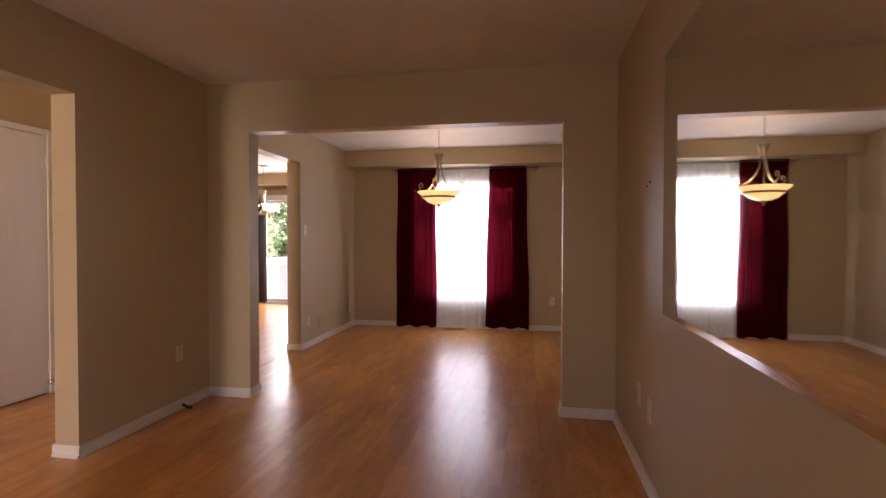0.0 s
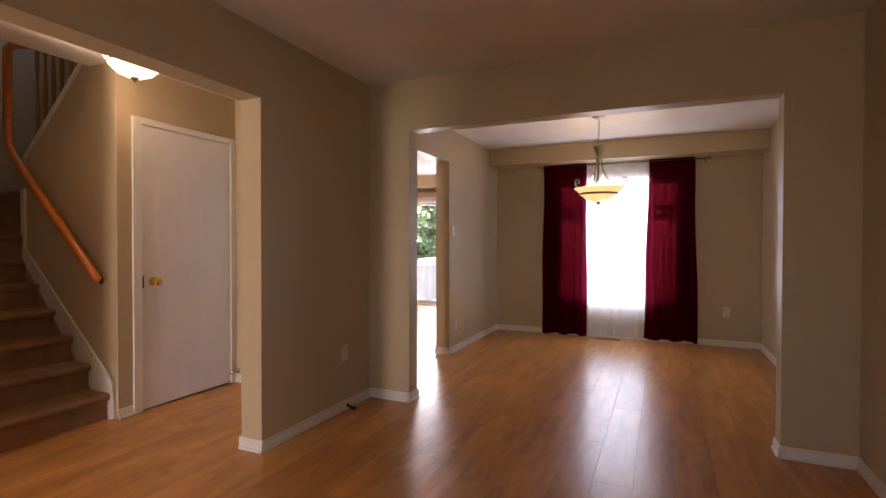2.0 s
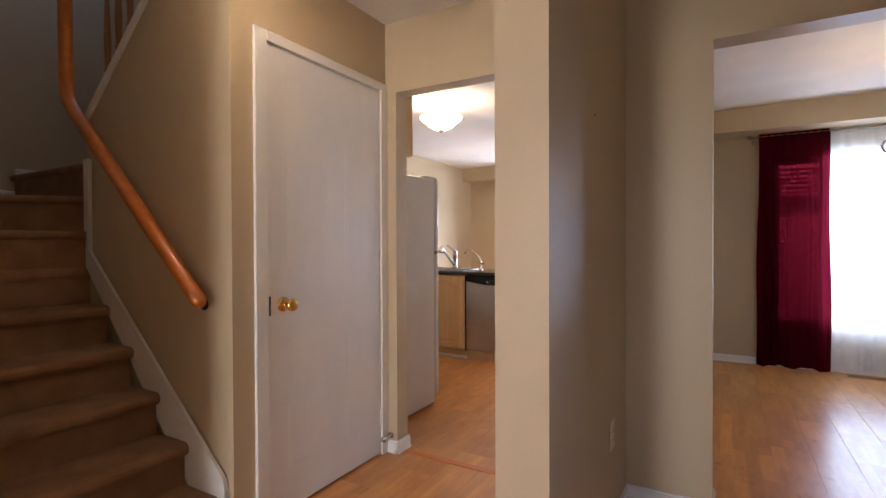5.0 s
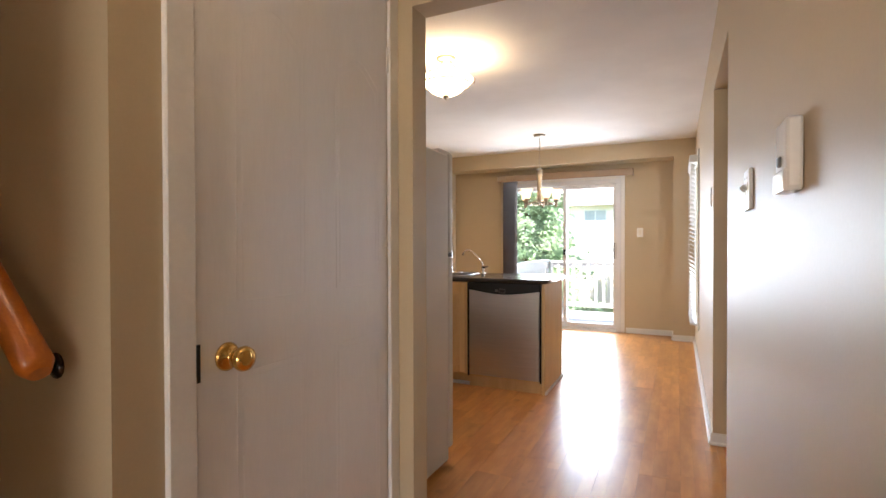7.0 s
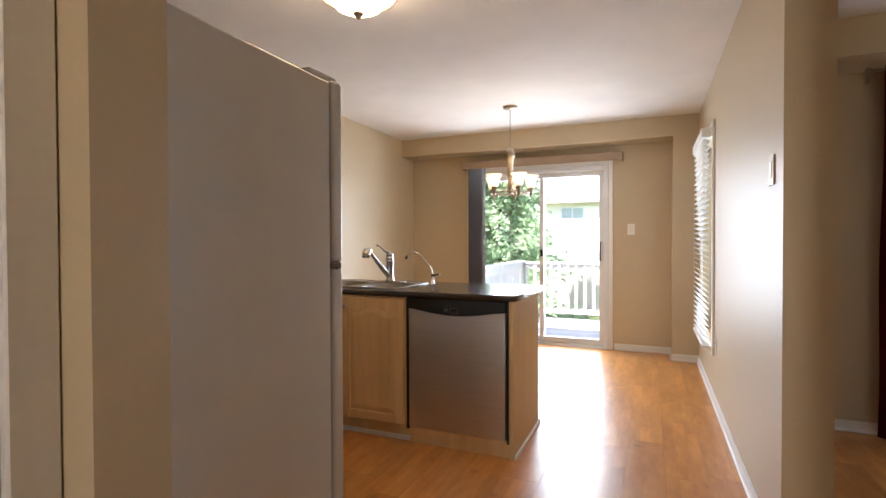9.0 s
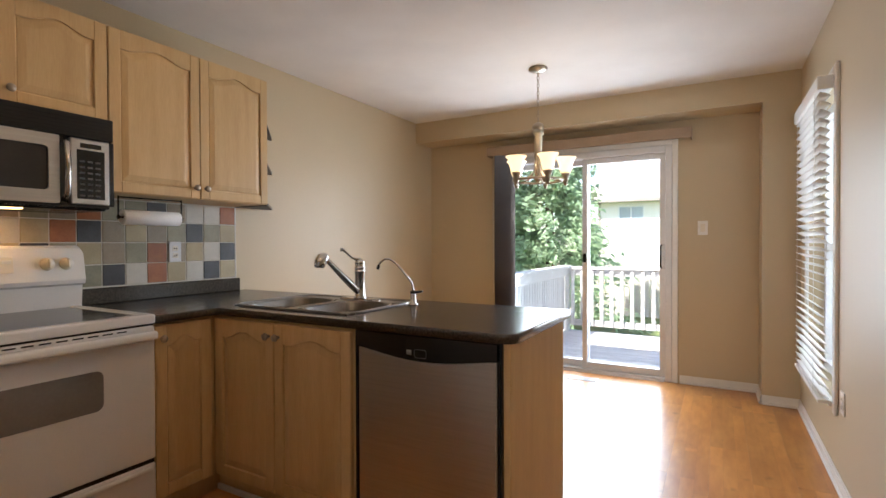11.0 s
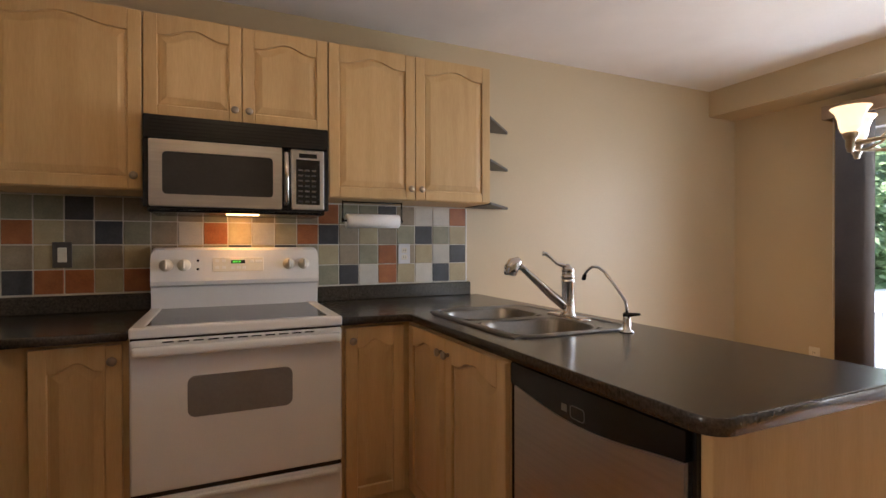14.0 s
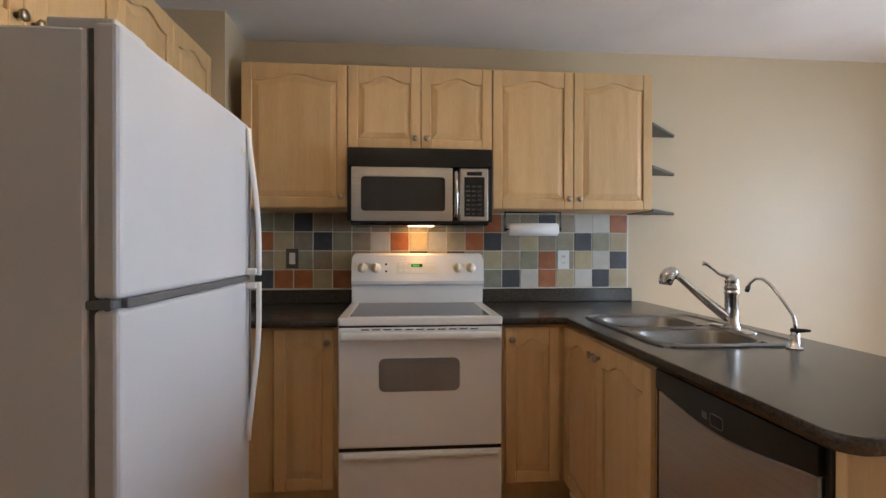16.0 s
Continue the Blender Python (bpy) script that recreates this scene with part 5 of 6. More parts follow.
def dishwasher():
    x0, x1, yf = -4.512, -3.905, YF
    ob = thing("dishwasher", ((x0 + x1) / 2, 6.0, 0), "stainless dishwasher with black curved control strip", "dishwasher")
    part("body", boxes(((x0 + 0.004, yf + 0.02, 0.098), (x1 - 0.004, 6.28, 0.865)), ((x0 + 0.004, yf + 0.06, 0.0), (x1 - 0.004, 6.28, 0.098))), BLACK, ob)
    n = 18
    arc_ = [(x0 + 0.012 + (x1 - x0 - 0.024) * i / n, 0.803 - 0.031 * math.sin(math.pi * i / n) ** 1.2) for i in range(n + 1)]
    bm = bmesh.new()
    prism(bm, [(x0 + 0.012, 0.105), *[(p[0], p[1]) for p in arc_], (x1 - 0.012, 0.105)], "y", yf - 0.010, yf + 0.02)
    bmesh.ops.bevel(bm, geom=[e for e in bm.edges if all(v.co.y < yf - 0.009 for v in e.verts)], offset=0.005, segments=2, affect="EDGES")
    part("door", bm, STEEL, ob, "brushed steel door")
    bm = bmesh.new()
    prism(bm, [(x0 + 0.008, 0.864), (x0 + 0.008, 0.806), *[(p[0], p[1] + 0.003) for p in arc_[1:-1]], (x1 - 0.008, 0.806), (x1 - 0.008, 0.864)], "y", yf - 0.016, yf + 0.02)
    strip = part("control_strip", bm, BLACK, ob)
    xm = (x0 + x1) / 2
    part("badge", boxes(((xm - 0.062, yf - 0.0175, 0.796), (xm - 0.040, yf - 0.0162, 0.814), 0.0004)), GASKET, strip)
    bm = bmesh.new()
    tube(bm, [(p[0], yf - 0.0165, p[1]) for p in rounded(xm - 0.028, xm + 0.022, 0.788, 0.818, 0.008)], 0.0014, 6, closed=True)
    part("latch_outline", bm, GASKET, strip)
    part("toe_panel", boxes(((x0, yf + 0.030, 0.0), (x1, yf + 0.05, 0.097))), MAPLE, ob)
    part("side_trim", boxes(((x0 - 0.006, yf - 0.004, 0.09), (x0 + 0.004, yf + 0.02, 0.865))), BLACK, ob)
    part("side_trim", boxes(((x1 - 0.004, yf - 0.004, 0.09), (x1 + 0.006, yf + 0.02, 0.865))), BLACK, ob)


dishwasher()


def stove():
    y0, y1 = 4.598, 5.354
    xf, ym = -5.306, (4.598 + 5.354) / 2
    ob = thing("stove", (-5.65, ym, 0), "white electric range with black glass cooktop", "stove")
    part("body", boxes(((-5.96, y0 + 0.003, 0.02), (xf - 0.035, y1 - 0.003, 0.875), 0.004)), WHITE, ob)
    bm = boxes(((-5.96, y0, 0.876), (xf + 0.004, y0 + 0.05, 0.915), 0.008, 2), ((-5.96, y1 - 0.05, 0.876), (xf + 0.004, y1, 0.915), 0.008, 2),
               ((xf - 0.045, y0 + 0.03, 0.876), (xf + 0.004, y1 - 0.03, 0.915), 0.008, 2), ((-5.96, y0 + 0.03, 0.876), (-5.91, y1 - 0.03, 0.915), 0.008, 2))
    top = part("cooktop_frame", bm, WHITE, ob)
    part("glass_top", boxes(((-5.92, y0 + 0.045, 0.88), (xf - 0.040, y1 - 0.045, 0.9115))), GLASSB, top, "black ceramic glass")
    bm = bmesh.new()
    prof = [(-5.985, 0.88), (-5.985, 1.188), (-5.975, 1.198), (-5.912, 1.198), (-5.895, 1.186), (-5.870, 1.040), (-5.876, 1.022), (-5.902, 1.012), (-5.910, 0.915), (-5.910, 0.88)]
    prism(bm, prof, "y", y0 + 0.005, y1 + 0.006)
    crown = [e for e in bm.edges if abs(e.verts[0].co.y - e.verts[1].co.y) < 1e-4 and min(v.co.z for v in e.verts) > 1.17]
    bmesh.ops.bevel(bm, geom=crown, offset=0.026, segments=5, affect="EDGES", profile=0.5)
    for f in bm.faces:
        f.smooth = len(f.verts) == 4 and f.calc_area() < 0.004
    guard = part("backguard", bm, WHITE, ob)
    slope = math.atan2(0.025, 0.145)

    def on(y, z):
        return Vector((-5.895 + (1.186 - z) * 0.025 / 0.145, y, z))
    face = Matrix.Rotation(radians(90) - slope, 4, "Y")
    for y in (y0 + 0.068, y0 + 0.142, y1 - 0.142, y1 - 0.068):
        bm = bmesh.new()
        lathe(bm, [(0, 0), (0.029, 0), (0.027, 0.010), (0.021, 0.013), (0.020, 0.024), (0, 0.026)], (0, 0, 0), 20)
        box(bm, (-0.021, -0.005, 0.012), (0.021, 0.005, 0.031), 0.003)
        bmesh.ops.transform(bm, matrix=Matrix.Translation(on(y, 1.115)) @ face, verts=bm.verts[:])
        part("knob", bm, PLATE, guard)
    bm = bmesh.new()
    box(bm, (-0.034, -0.115, 0), (0.034, 0.115, 0.003), 0.001)
    bmesh.ops.transform(bm, matrix=Matrix.Translation(on(ym, 1.115)) @ face, verts=bm.verts[:])
    pan = part("control_panel", bm, PLATE, guard)
    bm = bmesh.new()
    box(bm, (-0.022, -0.034, 0.003), (-0.004, 0.030, 0.0042))
    bmesh.ops.transform(bm, matrix=Matrix.Translation(on(ym, 1.115)) @ face, verts=bm.verts[:])
    part("display", bm, GLASSB, pan)
    bm = bmesh.new()
    for dy in (-0.020, -0.008, 0.006):
        box(bm, (-0.017, dy - 0.004, 0.0042), (-0.009, dy + 0.004, 0.0046))
    bmesh.ops.transform(bm, matrix=Matrix.Translation(on(ym, 1.115)) @ face, verts=bm.verts[:])
    part("lit_digits", bm, GREEN, pan, "green lit digits")
    for u, v in ((-0.018, -0.095), (-0.018, -0.065), (0.014, -0.095), (0.014, -0.065), (0.016, -0.025), (0.016, 0.0), (0.016, 0.025), (-0.014, 0.06), (-0.014, 0.085), (-0.014, 0.10)):
        bm = bmesh.new()
        box(bm, (u - 0.007, v - 0.009, 0.003), (u + 0.007, v + 0.009, 0.0042), 0.0005)
        bmesh.ops.transform(bm, matrix=Matrix.Translation(on(ym, 1.115)) @ face, verts=bm.verts[:])
        part("button", bm, TRIM, pan)
    for z in (1.095, 1.135):
        bm = bmesh.new()
        lathe(bm, [(0, 0), (0.006, 0), (0.006, 0.002), (0, 0.0025)], on(y0 + 0.20, z), 10, face)
        part("indicator", bm, BLACK, guard)
    # oven door with window and handle
    door = part("oven_door", boxes(((xf - 0.035, y0 + 0.002, 0.318), (xf, y1 - 0.002, 0.868), 0.008, 2)), WHITE, ob)
    bm = bmesh.new()
    pts = rounded(y0 + 0.185, y1 - 0.2, 0.575, 0.727, 0.028)
    a = [bm.verts.new((xf + 0.0022, *p)) for p in pts]
    b = [bm.verts.new((xf - 0.002, *p)) for p in pts]
    bm.faces.new(a)
    for i in range(len(a)):
        j = (i + 1) % len(a)
        bm.faces.new((a[i], b[i], b[j], a[j]))
    bmesh.ops.recalc_face_normals(bm, faces=bm.faces[:])
    part("oven_window", bm, OVENWIN, door, "grey tinted glass window")
    bm = bmesh.new()
    box(bm, (xf + 0.012, y0 + 0.012, 0.815), (xf + 0.048, y1 - 0.012, 0.852), 0.013, 3)
    for y in (y0 + 0.012, y1 - 0.05):
        box(bm, (xf - 0.004, y, 0.818), (xf + 0.03, y + 0.038, 0.849), 0.006, 2)
    part("handle", bm, WHITE, door)
    for i in range(11):
        y = y0 + 0.105 + i * 0.05
        part("vent_slot", boxes(((xf - 0.001, y, 0.856), (xf + 0.0012, y + 0.036, 0.861))), BLACK, door)
    # black strips put the shade of the gaps round the oven door into colour
    for a, b in ((0.300, 0.318), (0.866, 0.877)):
        part("gasket_and_gap_shade", boxes(((xf - 0.034, y0 + 0.004, a), (xf - 0.011, y1 - 0.004, b))), BLACK, ob)
    part("storage_drawer", boxes(((xf - 0.035, y0 + 0.002, 0.045), (xf, y1 - 0.002, 0.300), 0.008, 2), ((xf - 0.006, y0 + 0.02, 0.270), (xf + 0.014, y1 - 0.02, 0.292), 0.008, 2)), WHITE, ob)
    part("plinth", boxes(((-5.9, y0 + 0.02, 0.0), (xf - 0.07, y1 - 0.02, 0.045))), BLACK, ob)


stove()


def microwave():
    y0, y1, z0, z1, xf = 4.606, 5.362, 1.350, 1.752, -5.645
    ob = thing("microwave_oven", (-5.8, (y0 + y1) / 2, z0), "stainless and black microwave above the range", "microwave")
    part("body", boxes(((XS + 0.001, y0, z0 + 0.02), (xf, y1, z1 - 0.001), 0.004), ((XS + 0.001, y0 + 0.01, z0), (xf - 0.02, y1 - 0.01, z0 + 0.03), 0.006)), BLACK, ob)
    top = part("top_grille", boxes(((xf, y0, z1 - 0.10), (xf + 0.022, y1, z1 - 0.001), 0.004)), BLACK, ob)
    for i in range(5):
        z = z1 - 0.022 - i * 0.015
        part("grille_fin", boxes(((xf + 0.020, y0 + 0.02, z), (xf + 0.0245, y1 - 0.02, z + 0.005))), BLACK, top)
    yd = y0 + 0.545
    bm = bmesh.new()
    out, win = rounded(y0 + 0.022, yd, z0 + 0.022, z1 - 0.104, 0.006, 4), rounded(y0 + 0.070, yd - 0.038, z0 + 0.072, z1 - 0.152, 0.018, 4)
    vo = [bm.verts.new((xf + 0.032, *p)) for p in out]
    vb = [bm.verts.new((xf + 0.001, *p)) for p in out]
    vi = [bm.verts.new((xf + 0.032, *p)) for p in win]
    vd = [bm.verts.new((xf + 0.024, *p)) for p in win]
    for i in range(len(vo)):
        j = (i + 1) % len(vo)
        bm.faces.new((vo[i], vo[j], vi[j], vi[i]))
        bm.faces.new((vb[i], vb[j], vo[j], vo[i]))
        bm.faces.new((vi[i], vi[j], vd[j], vd[i]))
    bmesh.ops.recalc_face_normals(bm, faces=bm.faces[:])
    door = part("door", bm, STEEL, ob, "brushed steel door frame")
    bm = bmesh.new()
    bm.faces.new([bm.verts.new((xf + 0.0245, *p)) for p in win])
    part("window", bm, MWGLASS, door)
    bm = bmesh.new()
    yh = yd + 0.018
    tube(bm, [(xf + 0.024, yh, z0 + 0.035), (xf + 0.052, yh, z0 + 0.06), (xf + 0.064, yh, z0 + 0.165), (xf + 0.052, yh, z1 - 0.135), (xf + 0.024, yh, z1 - 0.112)], 0.010, 10)
    part("handle", bm, CHROME, door)
    pan = part("control_panel", boxes(((xf, yd + 0.040, z0 + 0.022), (xf + 0.030, y1 - 0.022, z1 - 0.104), 0.004)), STEEL, ob)
    part("keypad", boxes(((xf + 0.0296, yd + 0.062, z0 + 0.045), (xf + 0.0312, y1 - 0.042, z1 - 0.150))), BLACK, pan)
    part("display", boxes(((xf + 0.0296, yd + 0.075, z1 - 0.142), (xf + 0.0312, y1 - 0.055, z1 - 0.122))), GLASSB, pan)
    for r_ in range(7):
        for c_ in range(3):
            y = yd + 0.072 + c_ * 0.030
            z = z0 + 0.055 + r_ * 0.024
            part("key", boxes(((xf + 0.0311, y, z), (xf + 0.0318, y + 0.020, z + 0.008))), SHELF, pan)
    part("edge_trim", boxes(((xf, y0, z0 + 0.018), (xf + 0.024, y0 + 0.020, z1 - 0.102), 0.003), ((xf, y1 - 0.020, z0 + 0.018), (xf + 0.024, y1, z1 - 0.102), 0.003),
                            ((xf, y0 + 0.02, z0 + 0.006), (xf + 0.024, y1 - 0.02, z0 + 0.020), 0.003), ((xf, yd + 0.002, z0 + 0.022), (xf + 0.012, yd + 0.038, z1 - 0.104))), BLACK, ob)
    part("light_lens", boxes(((-5.76, 4.92, z0 - 0.0045), (-5.70, 5.06, z0 + 0.002), 0.001)), HOOD, ob, "lit cooktop light lens")


microwave()


def towel_holder():
    y0, y1, x, z = 5.47, 5.79, -5.80, 1.335
    ob = thing("paper_towel_holder", (x, 5.6, 1.34), "wire towel holder under cabinet with white paper roll", "towel holder")
    bm = bmesh.new()
    for y in (y0, y1):
        tube(bm, [(x, y, 1.438), (x, y, z + 0.01)], 0.004, 8)
        lathe(bm, [(0, -0.006), (0.010, -0.004), (0.011, 0), (0.010, 0.004), (0, 0.006)], (x, y, z), 12, Matrix.Rotation(radians(90), 4, "X"))
    tube(bm, [(x, y0, 1.432), (x, y1, 1.432)], 0.004, 8)
    tube(bm, [(x, y0, z), (x, y1, z)], 0.005, 8)
    part("wire_frame", bm, BLACK, ob)
    bm = bmesh.new()
    lathe(bm, [(0.016, -0.142), (0.034, -0.143), (0.0365, -0.140), (0.0365, 0.140), (0.034, 0.143), (0.016, 0.142)], (x, (y0 + y1) / 2 , z), 28, Matrix.Rotation(radians(90), 4, "X"))
    part("paper_roll", bm, PAPER, ob, "white paper towel roll")


towel_holder()
plate((XS + 0.011, 5.875, 1.158), (1, 0, 0), "pale grey double outlet plate on the tiles", 0.072, 0.116, "outlet", VINYL)
plate((XS + 0.011, 4.25, 1.166), (1, 0, 0), "switch with dark metal plate on the tiles", 0.072, 0.116, "switch", SHELF)


def refrigerator():
    x0, x1, yb, yd, yf, zt = -4.86, -4.045, 3.60, 4.295, 4.345, 1.668
    ob = thing("refrigerator", ((x0 + x1) / 2, 3.95, 0), "white top-freezer refrigerator with grey trim", "refrigerator")
    part("body", boxes(((x0, yb, 0.03), (x1, yd - 0.012, zt - 0.012), 0.006)), FRIDGEP, ob)
    # rubber seal between body and doors
    part("gasket_and_gap_shade", boxes(((x0 + 0.012, yd - 0.012, 0.09), (x1 - 0.012, yd, zt - 0.01))), GASKET, ob)
    zg = 1.125
    doors = []
    for nm, a, b in (("freezer_door", zg + 0.010, zt), ("fridge_door", 0.085, zg - 0.010)):
        doors.append(part(nm, boxes(((x0, yd, a), (x1, yf, b), 0.012, 3)), FRIDGEP, ob))
    part("trim_bar", boxes(((x0 + 0.004, yd - 0.005, zg - 0.010), (x1 - 0.03, yf + 0.002, zg + 0.010), 0.003)), GASKET, ob, "grey plastic trim bar")
    bm = boxes(((x1 - 0.06, yd - 0.012, zg - 0.009), (x1 + 0.002, yf - 0.012, zg + 0.009), 0.003))
    lathe(bm, [(0, -0.016), (0.010, -0.016), (0.010, 0.016), (0, 0.016)], (x1 - 0.014, yd + 0.025, zg), 12)
    part("middle_hinge", bm, GASKET, ob)
    part("hinge_cover", boxes(((x1 - 0.13, yd - 0.09, zt - 0.014), (x1 - 0.012, yf - 0.012, zt + 0.012), 0.006, 2)), FRIDGEP, ob)
    part("base_grille", boxes(((x0 + 0.01, yd - 0.03, 0.02), (x1 - 0.01, yd - 0.01, 0.08))), GASKET, ob)
    for door, z0, z1, s in ((doors[0], zg + 0.012, zt - 0.02, -1), (doors[1], 0.56, zg - 0.012, 1)):
        xh = x0 + 0.035
        n = 12
        pts, rad = [], []
        for i in range(n + 1):
            f = i / n
            z = z0 + (z1 - z0) * f
            near = f if s > 0 else 1 - f
            pts.append((xh, yf + 0.006 + 0.036 * math.sin(min(near * 1.25, 1) * math.pi / 2) ** 1.4, z))
            rad.append(0.0095)
        bm = bmesh.new()
        tube(bm, pts, rad, 10)
        zz = z1 - 0.012 if s > 0 else z0 + 0.012
        box(bm, (xh - 0.012, yf - 0.002, zz - 0.012), (xh + 0.012, yf + 0.038, zz + 0.012), 0.004)
        part("handle", bm, WHITE, door)
        part("handle_strip", boxes(((x0 + 0.002, yf - 0.001, z0), (x0 + 0.014, yf + 0.006, z1), 0.002)), GASKET, door)
    part("badge", boxes(((x0 + 0.06, yf, 1.55), (x0 + 0.085, yf + 0.0015, 1.575), 0.0005)), PLATE, doors[0])
    for x in (x0 + 0.08, x1 - 0.08):
        for y in (yb + 0.08, yd - 0.1):
            bm = bmesh.new()
            lathe(bm, [(0, 0), (0.02, 0), (0.02, 0.03), (0, 0.032)], (x, y, 0), 10)
            part("foot", bm, BLACK, ob)


refrigerator()

# ---- breakfast area ----


def chandelier():
    x, y = -4.392, 7.55
    ob = thing("chandelier", (x, y, 1.59), "brushed nickel chandelier with five lit tulip shades", "chandelier")
    bm = bmesh.new()
    lathe(bm, [(0, H - 0.001), (0.066, H - 0.001), (0.068, H - 0.012), (0.052, H - 0.022), (0.012, H - 0.03), (0, H - 0.032)], (x, y, 0))
    part("canopy", bm, NICKEL, ob)
    bm = bmesh.new()
    chain(bm, x, y, 2.06, H - 0.03)
    part("chain", bm, NICKEL, ob)
    bm = bmesh.new()
    lathe(bm, [(0, 2.06), (0.012, 2.055), (0.03, 2.045), (0.042, 2.03), (0.042, 2.012), (0.034, 2.006), (0.04, 1.998), (0.04, 1.975), (0.028, 1.965), (0.026, 1.80), (0.024, 1.66), (0.02, 1.64), (0, 1.635)], (x, y, 0), 20)
    part("column", bm, NICKEL, ob)
    bm = bmesh.new()
    tube(bm, [(x + 0.175 * math.cos(a), y + 0.175 * math.sin(a), 1.645) for a in [2 * math.pi * i / 40 for i in range(40)]], 0.008, 8, closed=True)
    part("ring", bm, NICKEL, ob)
    for k in range(5):
        a = 2 * math.pi * k / 5 + 0.35
        c, s = math.cos(a), math.sin(a)
        px, py = x + 0.19 * c, y + 0.19 * s
        bm = bmesh.new()
        tube(bm, [(x + q * c, y + q * s, z) for q, z in ((0.02, 1.76), (0.04, 1.70), (0.08, 1.66), (0.13, 1.645), (0.19, 1.645))], 0.006, 8)
        lathe(bm, [(0, 1.605), (0.010, 1.607), (0.014, 1.615), (0.012, 1.622), (0.018, 1.63), (0.018, 1.66), (0.026, 1.672), (0.03, 1.69), (0.026, 1.694), (0, 1.694)], (px, py, 0), 14)
        arm = part("arm", bm, NICKEL, ob)
        bm = bmesh.new()
        lathe(bm, [(0.012, 1.692), (0.034, 1.697), (0.042, 1.72), (0.046, 1.75), (0.056, 1.78), (0.074, 1.802), (0.071, 1.803), (0.052, 1.782), (0.042, 1.75), (0.037, 1.722), (0.028, 1.702), (0.012, 1.698)], (px, py, 0), 22)
        part("glass_shade", bm, TULIP, arm, "lit frosted tulip shade")


chandelier()


def patio_door():
    ob = thing("sliding_door", ((SX0 + SX1) / 2, YB, 0), "white sliding glass patio door, closed", "door", kind="structure")
    y0, y1 = YB - 0.02, YB + 0.13
    part("door_frame", boxes(((SX0, y0, 0), (SX0 + 0.055, y1, SZ), 0.004), ((SX1 - 0.055, y0, 0), (SX1, y1, SZ), 0.004),
                             ((SX0 + 0.055, y0, SZ - 0.06), (SX1 - 0.055, y1, SZ), 0.004)), VINYL, ob)
    part("track_sill", boxes(((SX0 + 0.055, y0, -0.005), (SX1 - 0.055, y1, 0.03), 0.003), ((SX0 + 0.06, y0 - 0.02, -0.005), (SX1 - 0.06, y0, 0.012), 0.003)), ALU, ob)
    for nm, a, b, yy in (("fixed_panel", SX0 + 0.055, -4.335, YB + 0.075), ("sliding_panel", -4.385, SX1 - 0.055, YB + 0.022)):
        w = 0.045
        pan = part(nm, boxes(((a, yy, 0.03), (a + w, yy + 0.04, SZ - 0.06), 0.003), ((b - w, yy, 0.03), (b, yy + 0.04, SZ - 0.06), 0.003),
                             ((a + w, yy, 0.03), (b - w, yy + 0.04, 0.09), 0.003), ((a + w, yy, SZ - 0.11), (b - w, yy + 0.04, SZ - 0.06), 0.003)), VINYL, ob)
        g = part("pane", boxes(((a + w, yy + 0.017, 0.09), (b - w, yy + 0.023, SZ - 0.11))), GLASS, pan)
        g.visible_shadow = False
        if nm == "sliding_panel":
            part("lock", boxes(((a + 0.006, yy - 0.014, 1.02), (a + w - 0.008, yy, 1.10), 0.003)), BLACK, pan)
            bm = bmesh.new()
            tube(bm, [(b - 0.03, yy, 0.98), (b - 0.036, yy - 0.035, 0.99), (b - 0.036, yy - 0.04, 1.08), (b - 0.036, yy - 0.035, 1.17), (b - 0.03, yy, 1.18)], 0.008, 8)
            part("pull_handle", bm, BLACK, pan)
            part("handle_plate", boxes(((b - 0.042, yy - 0.006, 0.97), (b - 0.004, yy, 1.19), 0.002)), ALU, pan)
    c = 0.045
    for a, b in (((SX1, YB - 0.016, 0), (SX1 + c, YB, SZ + c)), ((SX0 - c, YB - 0.016, 0), (SX0, YB, SZ + c)), ((SX0, YB - 0.016, SZ), (SX1, YB, SZ + c))):
        part("casing", boxes((a, b, 0.004)), TRIM, ob)
    vb = thing("vertical_blind", (-5.1, 8.7, 0.03), "stacked grey-brown vertical blind beside the patio door", "blind")
    part("valance", boxes(((-5.29, 8.66, 2.062), (-3.465, 8.675, 2.152), 0.004), ((-5.29, 8.675, 2.137), (-3.465, YB - 0.002, 2.152), 0.003),
                          ((-5.29, 8.675, 2.062), (-5.28, YB - 0.002, 2.137)), ((-3.475, 8.675, 2.062), (-3.465, YB - 0.002, 2.137))), VAL, vb, "beige fabric valance")
    part("rail", boxes(((-5.27, 8.70, 2.10), (-3.49, 8.735, 2.135), 0.003)), ALU, vb)
    for i in range(11):
        x = -5.20 + i * 0.0165
        bm = bmesh.new()
        n = 6
        a, b = [], []
        for j in range(n):
            t = j / (n - 1) - 0.5
            px, py = x + 0.020 * t + 0.006 * (1 - 4 * t * t), 8.715 + 0.085 * t
            a.append(bm.verts.new((px, py, 0.04)))
            b.append(bm.verts.new((px, py, 2.10)))
        for j in range(n - 1):
            f = bm.faces.new((a[j], a[j + 1], b[j + 1], b[j]))
            f.smooth = True
        bmesh.ops.solidify(bm, geom=bm.faces[:], thickness=0.0012)
        part("vane", bm, VBLIND, vb)
    bm = bmesh.new()
    tube(bm, [(-5.235, 8.70, 2.1), (-5.235, 8.70, 0.7)], 0.003, 6)
    part("wand", bm, PLATE, vb)


